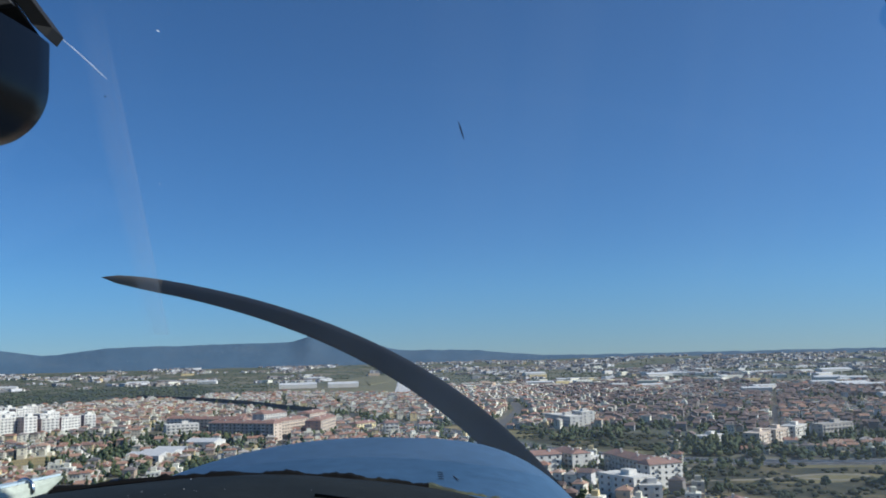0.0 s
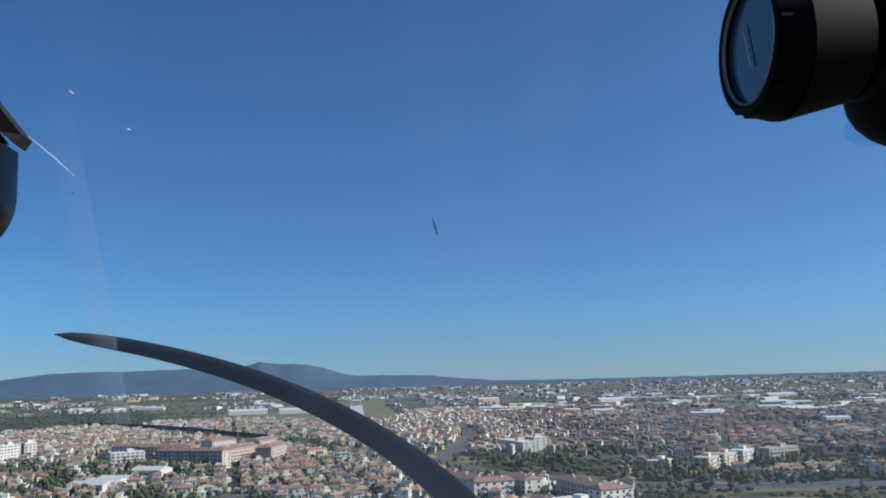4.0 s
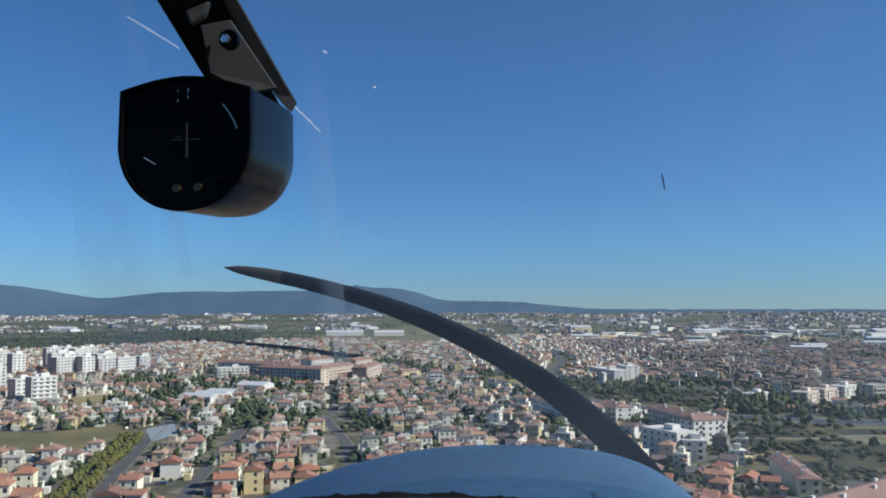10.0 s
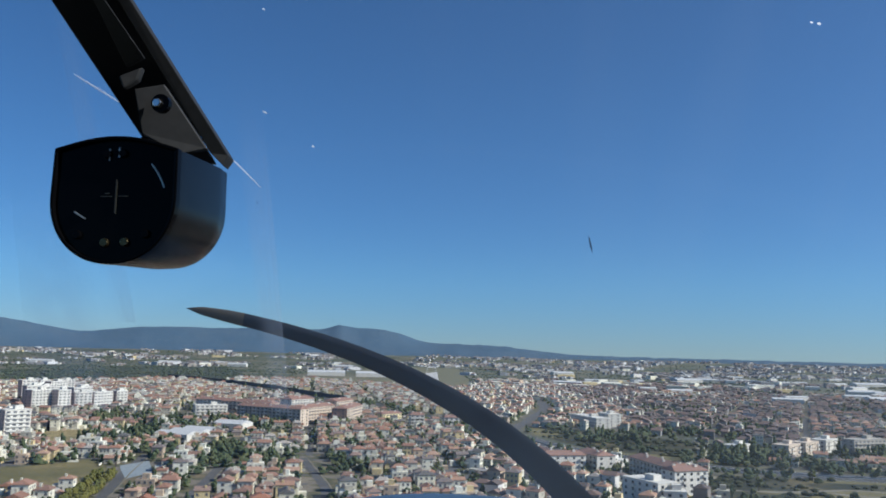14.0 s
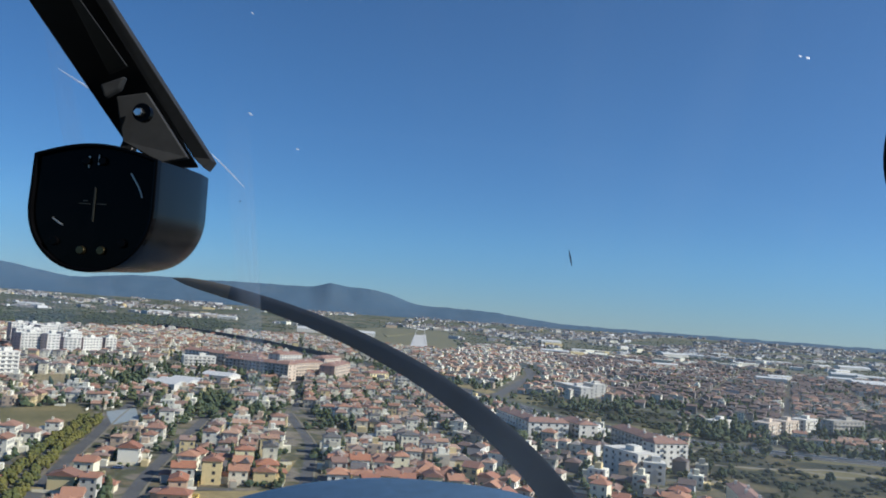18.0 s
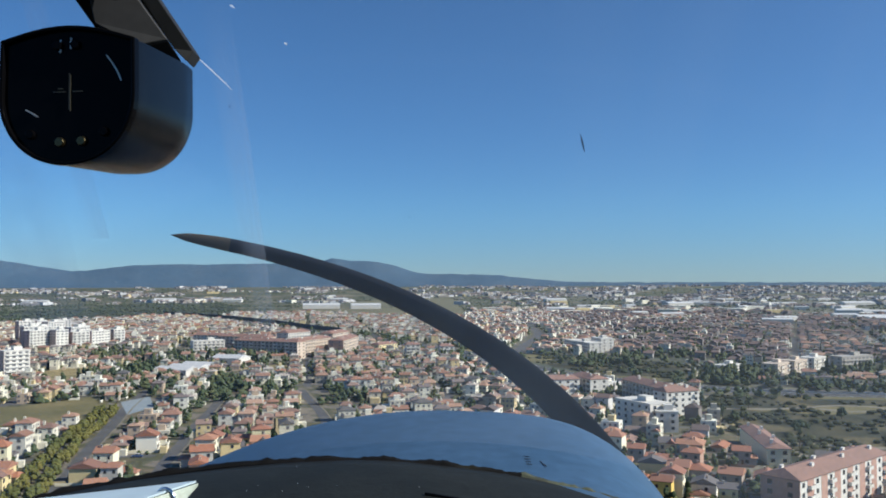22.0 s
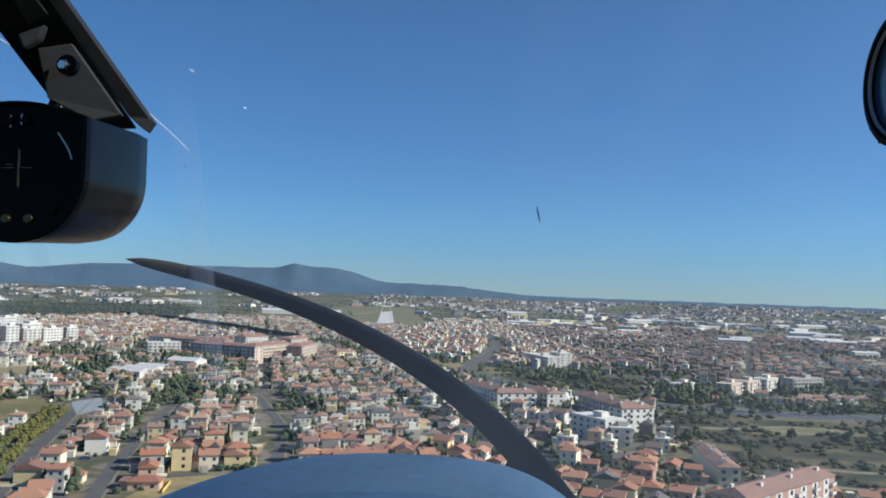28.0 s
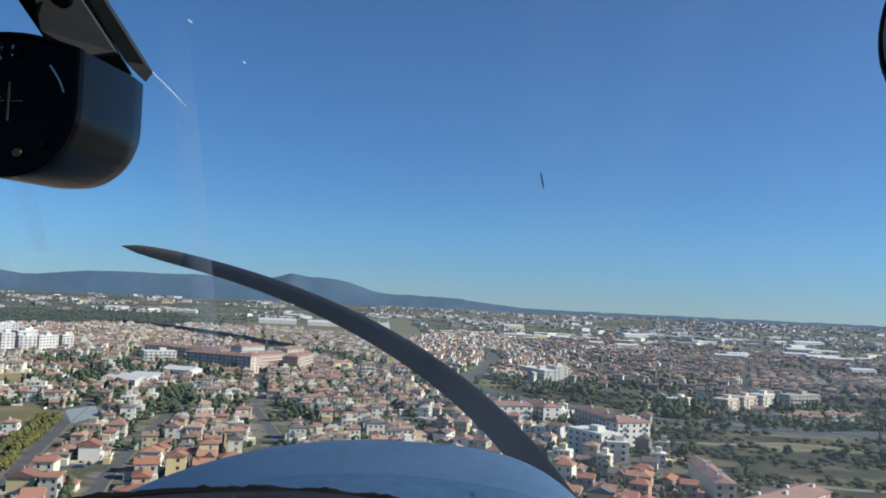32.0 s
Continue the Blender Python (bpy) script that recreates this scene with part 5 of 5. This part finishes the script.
for i in range(13):
    z = -0.19 + 0.62 * i / 12
    rows.append([(x, screen_y(x, z) + 0.02, z - 0.5 * x * x * (i == 0)) for x in (-0.6 + 1.2 * j / 30 for j in range(31))])
windshield = part("windshield", raised(Shape().sheet(rows)), ACRYLIC, airplane, "clear scratched acrylic windshield with faint smears and an even haze veil", smooth=True)
windshield.visible_shadow = False


def on_screen(x, z, lift=0.012):
    return Vector((x, screen_y(x, z) + lift, z))


def streak(points, w):
    rows = []
    for i, (x, z) in enumerate(points):
        u = i / (len(points) - 1)
        h = w * (0.35 + math.sin(math.pi * u))
        d = Vector((points[-1][0] - points[0][0], points[-1][1] - points[0][1])).normalized()
        a, b = on_screen(x - d.y * h, z + d.x * h), on_screen(x + d.y * h, z - d.x * h)
        rows.append([a, b, b + Vector((0, 0.0006, 0)), a + Vector((0, 0.0006, 0))])
    return raised(Shape().sheet(rows, closed=True))


part("scratch", streak([(-0.270 + 0.029 * k / 6, 0.1905 - 0.0155 * k / 6) for k in range(7)], 0.0005), FLAW, windshield, "bright straight scratch")
part("scratch", streak([(-0.176 + 0.025 * k / 8, 0.151 - 0.021 * k / 8 - 0.002 * (k / 8) ** 2) for k in range(9)], 0.00042), FLAW, windshield, "bright straight scratch")
for x, z, s in ((-0.142, 0.178, 0.0022), (-0.108, 0.158, 0.0016), (-0.136, 0.238, 0.0012), (-0.128, 0.06, 0.0008), (0.243, 0.233, 0.0013), (0.248, 0.232, 0.0017)):
    part("chip", streak([(x + s * 1.4 * (k / 4 - 0.5), z - s * 0.6 * (k / 4 - 0.5)) for k in range(5)], s * 0.22), FLAW, windshield, "tiny bright chip")
part("insect_smear", streak([(0.1165 + 0.005 * k / 6, 0.1005 - 0.0125 * k / 6) for k in range(7)], 0.0005), DRIED, windshield, "dark dried insect smear")
for x, z, s in ((-0.155, 0.118, 0.0012), (-0.02, 0.04, 0.0011), (-0.012, 0.046, 0.0008), (-0.1, 0.028, 0.0009)):
    part("insect_smear", streak([(x, z - s * k / 3) for k in range(4)], s * 0.35), DRIED, windshield, "dark dried insect speck")


def wiped(x0, z0, x1, z1, w0, w1):
    """A faint band down the screen."""
    rows = []
    for k in range(9):
        u = k / 8
        x, z, w = x0 + (x1 - x0) * u, z0 + (z1 - z0) * u, w0 + (w1 - w0) * u
        rows.append([on_screen(x - w, z, 0.016), on_screen(x, z, 0.016), on_screen(x + w, z, 0.016)])
    part("wipe_mark", raised(Shape().sheet(rows)), HAZE, windshield, "faint pale dusty wipe mark", smooth=True)


wiped(-0.153, 0.21, -0.158, -0.06, 0.0105, 0.0125)
wiped(-0.1445, 0.20, -0.150, -0.06, 0.0022, 0.0025)
wiped(-0.266, 0.27, -0.276, 0.02, 0.0065, 0.009)
wiped(-0.305, 0.14, -0.335, -0.06, 0.022, 0.032)


# propeller at rest, one blade up across the view, bent to fit the camera
def blade_mid(u):
    """The blade's middle line from root (0) to tip (1)."""
    return Vector((0.335 - 0.50 * u - 0.30 * u * u, 1.5, -0.33 + 0.64 * u - 0.26 * u * u))


propeller = tagged(new("propeller"), "dark two-bladed propeller")
propeller.parent = airplane
rows = []
for i in range(-14, 41):
    u = i / 40
    p, d = blade_mid(u), (blade_mid(u + 0.01) - blade_mid(u - 0.01)).normalized()
    s = Vector((-d.z, 0, d.x))
    half = (0.031 - 0.021 * max(0.0, u) ** 0.9) * (1 if u < 0.9 else math.sqrt(max(0.0, 1 - ((u - 0.9) / 0.1) ** 2)) + 0.02)
    twist = 0.5 - 0.35 * u
    ring = []
    for k in range(10):
        a = 6.2832 * k / 10
        off = s * (half * math.cos(a)) + Vector((0, half * math.cos(a) * twist + 0.16 * half * math.sin(a), 0))
        ring.append(p + off)
    rows.append(ring)
cut = 50
part("blade", cock(Shape().sheet(rows[:cut + 1], closed=True)), PROPPAINT, propeller, "dark grey propeller blade, bent to fit the view", smooth=True)
tip = part("blade_tip", cock(Shape().sheet(rows[cut:], closed=True)), TIPPAINT, propeller, "ochre painted blade tip", smooth=True)
hub = Vector((0.03, 1.5, -0.42))
part("spinner", cock(Shape().tube(hub - Vector((0, 0.12, 0)), hub, 0.13, 0.12, 24).tube(hub, hub + Vector((0, 0.2, 0)), 0.12, 0.03, 24)), COWLPAINT, propeller, smooth=True)
part("blade", cock(Shape().tube(hub, hub + Vector((-0.3, 0, -0.75)), 0.05, 0.02, 8).tube(hub, blade_mid(-0.33), 0.05, 0.022, 8)), PROPPAINT, propeller, "dark grey propeller blade")

# cabin shell behind and beside the camera, unseen, added and cut to steer sunlight
for name, args in (("cabin_roof", (0, -0.75, 0.72, 1.44, 1.5, 0.05)), ("cabin_floor", (0, -0.4, -1.0, 1.4, 2.2, 0.05)), ("cabin_back", (0, -1.5, -1.0, 1.4, 0.05, 1.65)), ("cabin_side", (0.75, -0.4, -1.0, 0.05, 2.2, 0.74)), ("window_post", (0.75, -1.05, -0.26, 0.05, 0.9, 0.98)), ("cabin_side", (-0.7, -0.5, -1.0, 0.05, 2.0, 0.75)), ("instrument_panel", (0, 0.44, -1.0, 1.3, 0.05, 0.7))):
    part(name, cock(Shape().box(*args)), LINING, airplane, "plain grey unseen cabin lining", bevel=0.01)


# ---- magnetic compass on its bracket ----
compass = tagged(new("magnetic_compass"), "black magnetic compass hanging from a slanted bracket at the windshield", "compass")
compass.matrix_basis = pose(-0.2010, 0.4555, H0 + 0.0865, 0, 0, -7)


def dee(w, top, low, n=28):
    """A face with straight sides, an arched top and a round foot."""
    pts = []
    for k in range(n + 1):
        a = math.pi + math.pi * k / n
        pts.append((w * math.copysign(abs(math.cos(a)) ** 0.92, math.cos(a)), low * abs(math.sin(a)) ** 1.0 * -1))
    pts.append((w * 0.985, top * 0.80))
    for k in range(1, 12):
        u = k / 12
        pts.append((w * 0.985 * (1 - 2 * u), top * (0.80 + 0.20 * math.sin(math.pi * u))))
    pts.append((-w * 0.985, top * 0.80))
    return pts


def ring_between(outer, inner, thick, m):
    n = len(outer)
    rows = [[m @ Vector((a, 0, b)) for a, b in outer], [m @ Vector((a, 0, b)) for a, b in inner], [m @ Vector((a, thick, b)) for a, b in inner], [m @ Vector((a, thick, b)) for a, b in outer]]
    return Shape().sheet(rows + [rows[0]], closed=True)


# dee: z 0 lies where the round foot begins
housing_rows = []
for y, k in ((0.004, 0.985), (0.010, 1.0), (0.064, 1.0), (0.080, 0.97), (0.085, 0.90)):
    housing_rows.append([(a * k, y, b * k + 0.05 * (y - 0.004)) for a, b in dee(0.0388, 0.0375, 0.0384)])
s = Shape().sheet(housing_rows, closed=True)
s.add(housing_rows[-1], [tuple(range(len(housing_rows[-1])))])
part("housing", s, PLASTIC, compass, "satin black plastic housing", smooth=True)
part("bezel", ring_between(dee(0.0391, 0.0378, 0.0388), dee(0.0368, 0.0355, 0.0365), 0.006, pose(0, -0.002, 0)), DIAL, compass, "glossy black front frame", bevel=0.0008)
part("face_glass", Shape().slab(dee(0.0369, 0.0356, 0.0366), 0.002, pose(0, 0.001, 0)), DIAL, compass, "glossy black compass window")
part("lubber_line", Shape().slab([(-0.0004, -0.008), (0.0006, -0.009), (0.0004, 0.011), (-0.0006, 0.012)], 0.0004, pose(0.001, 0.0003, 0.0)), IVORY, compass, "pale lubber line")
card = Shape()
for x0, x1, z in ((-0.0085, -0.0015, 0.0044), (0.0025, 0.0085, 0.0046), (-0.006, -0.003, 0.0062)):
    card.slab([(x0, 0), (x1, 0), (x1, 0.0006), (x0, 0.0005)], 0.0004, pose(0, 0.0003, z - 0.003))
part("compass_card", card, IVORY, compass, "faint pale card marks")
for x, z, m in ((-0.004, -0.026, BRASS), (0.0085, -0.0255, BRASS), (-0.021, -0.0215, DIAL), (0.021, -0.0205, DIAL), (-0.006, 0.027, DIAL), (0.004, 0.0275, DIAL)):
    part("screw", Shape().tube((x, -0.0012, z), (x, 0.002, z), 0.0025, 0.0028, 14), m, compass, "small fixing screw", bevel=0.0004)
# Reflections in the compass window, built as thin bright strips.
for pts in ([(0.022 + 0.009 * math.sin(k * 0.2), 0.021 - 0.014 * k / 6) for k in range(7)], [(-0.024 + 0.007 * k / 4, -0.008 - 0.004 * k / 4) for k in range(5)], [(-0.0045, 0.030 - 0.007 * k / 3) for k in range(4)], [(0.0015, 0.031 - 0.006 * k / 3) for k in range(4)]):
    rows = [[(x - 0.00035, -0.0002, z), (x + 0.00035, -0.0002, z + 0.0003), (x + 0.00035, 0.0008, z + 0.0003), (x - 0.00035, 0.0008, z)] for x, z in pts]
    part("inner_rim", Shape().sheet(rows, closed=True), STEEL, compass, "modelled glint on the compass window")

# bracket: a bent channel from above down to the compass
bracket = tagged(new("bracket"), "slanted black metal bracket")
bracket.parent = compass
inv = compass.matrix_basis.inverted()


def arm_shape(corners, depth, grow=Vector((0, 1, 0)), near=1.0):
    seat = Vector((-0.02, -0.02, H0 + 0.03))
    pts = [seat + (Vector((x + 0.003, y, H0 + z)) - seat) * near for x, y, z in corners]
    n = len(pts)
    pts += [p + grow * depth for p in pts]
    return Shape().add([inv @ p for p in pts], [tuple(range(n)), tuple(range(n, 2 * n))[::-1]] + [(i, n + i, n + (i + 1) % n, (i + 1) % n) for i in range(n)])


part("channel", arm_shape([(-0.2325, 0.390, 0.1985), (-0.200, 0.400, 0.2057), (-0.168, 0.540, 0.128), (-0.190, 0.530, 0.124), (-0.2076, 0.501, 0.1369)], 0.004), SATIN, bracket, "black metal channel plate", bevel=0.0008)
part("flange", arm_shape([(-0.2015, 0.396, 0.2055), (-0.1956, 0.400, 0.2067), (-0.1600, 0.541, 0.1345), (-0.1640, 0.540, 0.1275), (-0.1700, 0.532, 0.1335)], 0.018), PLATE, bracket, "black side flange in painted lit grey", bevel=0.0006)
part("lever", arm_shape([(-0.2049, 0.3997, 0.1915), (-0.2011, 0.3945, 0.194), (-0.1885, 0.4444, 0.170), (-0.2014, 0.4519, 0.1664)], 0.004), PLATE, bracket, "raised inner strip in painted lit grey", bevel=0.0006)
part("clip", arm_shape([(-0.224, 0.500, 0.173), (-0.210, 0.504, 0.181), (-0.213, 0.505, 0.172), (-0.221, 0.502, 0.165)], 0.006, near=0.88), PLATE, bracket, "small spring clip", bevel=0.0012)
part("foot_plate", arm_shape([(-0.214, 0.503, 0.166), (-0.197, 0.510, 0.172), (-0.172, 0.532, 0.134), (-0.188, 0.524, 0.128), (-0.210, 0.512, 0.138)], 0.005, near=0.905), PLATE, bracket, "black pivot plate in painted lit grey", bevel=0.0006)
hole = inv @ Vector((-0.1765, 0.452, H0 + 0.1445))
part("bolt_hole", Shape().tube(hole, hole + Vector((0, 0.004, 0)), 0.0056, n=18), DIAL, bracket)
part("bolt", Shape().tube(hole + Vector((-0.001, -0.003, -0.0005)), hole + Vector((-0.001, 0.002, -0.0005)), 0.0028, 0.0036, 6), CHROME, bracket, "bright bolt head", bevel=0.0005)
part("stalk", arm_shape([(-0.2115, 0.496, 0.118), (-0.202, 0.497, 0.118), (-0.199, 0.512, 0.150), (-0.2055, 0.510, 0.152)], 0.008), SATIN, bracket, "small support stalk", bevel=0.001)
part("hanger", Shape().tube(inv @ Vector((-0.210, 0.397, H0 + 0.203)), inv @ Vector((-0.236, 0.370, H0 + 0.243)), 0.0042, 0.0042, 12), SATIN, bracket, "black hanger rod")
rows = []
for k in range(13):
    a = math.pi * k / 12
    mid, out = Vector((-0.200 - 0.0085 * math.cos(a), 0.400, H0 + 0.2075 + 0.006 * math.sin(a))), Vector((-math.cos(a), 0, math.sin(a)))
    rows.append([inv @ (mid + (out * math.cos(b) + Vector((0, 1, 0)) * math.sin(b)) * 0.0007) for b in (1.0472 * q for q in range(6))])
loop = Shape().sheet(rows, closed=True)
part("wire", loop, PLASTIC, bracket, "thin wire loop")

# ---- round temperature gauge let into the windshield ----
gauge = tagged(new("temperature_gauge"), "black round outside-air temperature gauge on the windshield", "gauge")
gauge.matrix_basis = pose(0.2845, 0.44, H0 + 0.160, 0, 0, -2)
part("barrel", Shape().tube((-0.002, 0, 0), (0.016, 0, 0), 0.0405, 0.0445, 40, cap=False).tube((0.016, 0, 0), (0.055, 0, 0.003), 0.0445, 0.037, 40), MATT, gauge, "ribbed black barrel", smooth=True)
for k in range(20):
    a = 6.2832 * k / 20
    part("grip_rib", Shape().box(0.005, 0.0412 * math.cos(a), 0.0412 * math.sin(a) - 0.0009, 0.012, 0.0018, 0.0018), MATT, gauge)
rim = Shape()
rows = []
for k in range(41):
    a = 6.2832 * k / 40
    rows.append([(x, q * math.cos(a), q * math.sin(a)) for x, q in ((-0.002, 0.0405), (-0.003, 0.037), (0.001, 0.0345), (0.004, 0.037))])
part("bezel", rim.sheet(rows, closed=True), MATT, gauge, "black bezel", smooth=True)
rows = []
for k in range(41):
    a = 6.2832 * k / 40
    rows.append([(x, q * math.cos(a), q * math.sin(a)) for x, q in ((-0.0015, 0.0352), (-0.0025, 0.0343), (-0.0005, 0.0334))])
part("retaining_ring", Shape().sheet(rows, closed=True), STEEL, gauge, "thin bright ring", smooth=True)
part("dial", Shape().tube((0.002, 0, 0), (0.004, 0, 0), 0.035, n=40), LENS, gauge, "dark blue glassy dial")
part("needle", Shape().slab([(-0.0006, -0.012), (0.0006, -0.012), (0.006, 0.016), (0.0052, 0.016)], 0.0006, pose(0.0008, 0.002, 0, 0, 0, 90)), SCRATCH, gauge, "pale needle")
part("stem", Shape().tube((0.055, 0, 0.003), (0.13, 0.02, 0.012), 0.0365, 0.03, 24), MATT, gauge, smooth=True)
knob = tagged(new("vent_knob"), "dark blue-black rounded knob beside the gauge", "knob")
knob.matrix_basis = pose(0.402, 0.46, H0 + 0.143)
rows = []
for i in range(13):
    a = math.pi * i / 12
    rows.append([(0.045 * math.sin(a) * math.cos(b) * 0.95, 0.045 * math.sin(a) * math.sin(b), -0.038 * math.cos(a)) for b in (6.2832 * k / 24 for k in range(24))])
part("cap", Shape().sheet(rows, closed=True), MATT, knob, "rounded black cap", smooth=True)
part("base", Shape().tube((0.03, 0.03, 0.02), (0.10, 0.05, 0.05), 0.024, 0.02, 16), PLASTIC, knob)

# ---- ring-bound checklist on the glareshield ----
sheaf = tagged(new("checklist"), "white ring-bound checklist in plastic sleeves on the glareshield", "checklist")


def flat(pts, thick):
    n = len(pts)
    v = [Vector((x, y, z)) for x, y, z in pts] + [Vector((x, y, z - thick)) for x, y, z in pts]
    return cock(Shape().add(v, [tuple(range(n)), tuple(range(n, 2 * n))[::-1]] + [(i, n + i, n + (i + 1) % n, (i + 1) % n) for i in range(n)]))


page = [(-0.168, 0.622, -0.168), (-0.30, 0.66, -0.195), (-0.42, 0.64, -0.219), (-0.44, 0.46, -0.222), (-0.255, 0.50, -0.182)]
part("page", flat(page, 0.0015), PAPER, sheaf, "white paper page with skylight blue in its colour")
part("sleeve", flat([(-0.166, 0.620, -0.1692), (-0.256, 0.497, -0.1835), (-0.44, 0.455, -0.224), (-0.44, 0.447, -0.232), (-0.247, 0.487, -0.1945), (-0.172, 0.609, -0.1775)], 0.002), EDGE, sheaf, "greenish clear plastic sleeve edge")
for u in (0.16, 0.72):
    c = Vector((-0.168, 0.622, -0.170)).lerp(Vector((-0.255, 0.50, -0.184)), u)
    rows = []
    for k in range(16):
        a = -0.3 + 3.7 * k / 15
        mid, out = c + Vector((-0.007 * math.cos(a) - 0.002, 0.003 * math.cos(a), 0.007 * math.sin(a) - 0.004)), Vector((-math.cos(a), 0.44 * math.cos(a), math.sin(a))).normalized()
        side = Vector((0.4, 0.92, 0))
        rows.append([mid + (out * math.cos(b) + side * math.sin(b)) * 0.0011 for b in (0.7854 * q for q in range(8))])
    ring = Shape().sheet(rows, closed=True)
    part("binder_ring", cock(ring), CHROME if u < 0.5 else SATIN, sheaf, "metal binder ring", smooth=True)
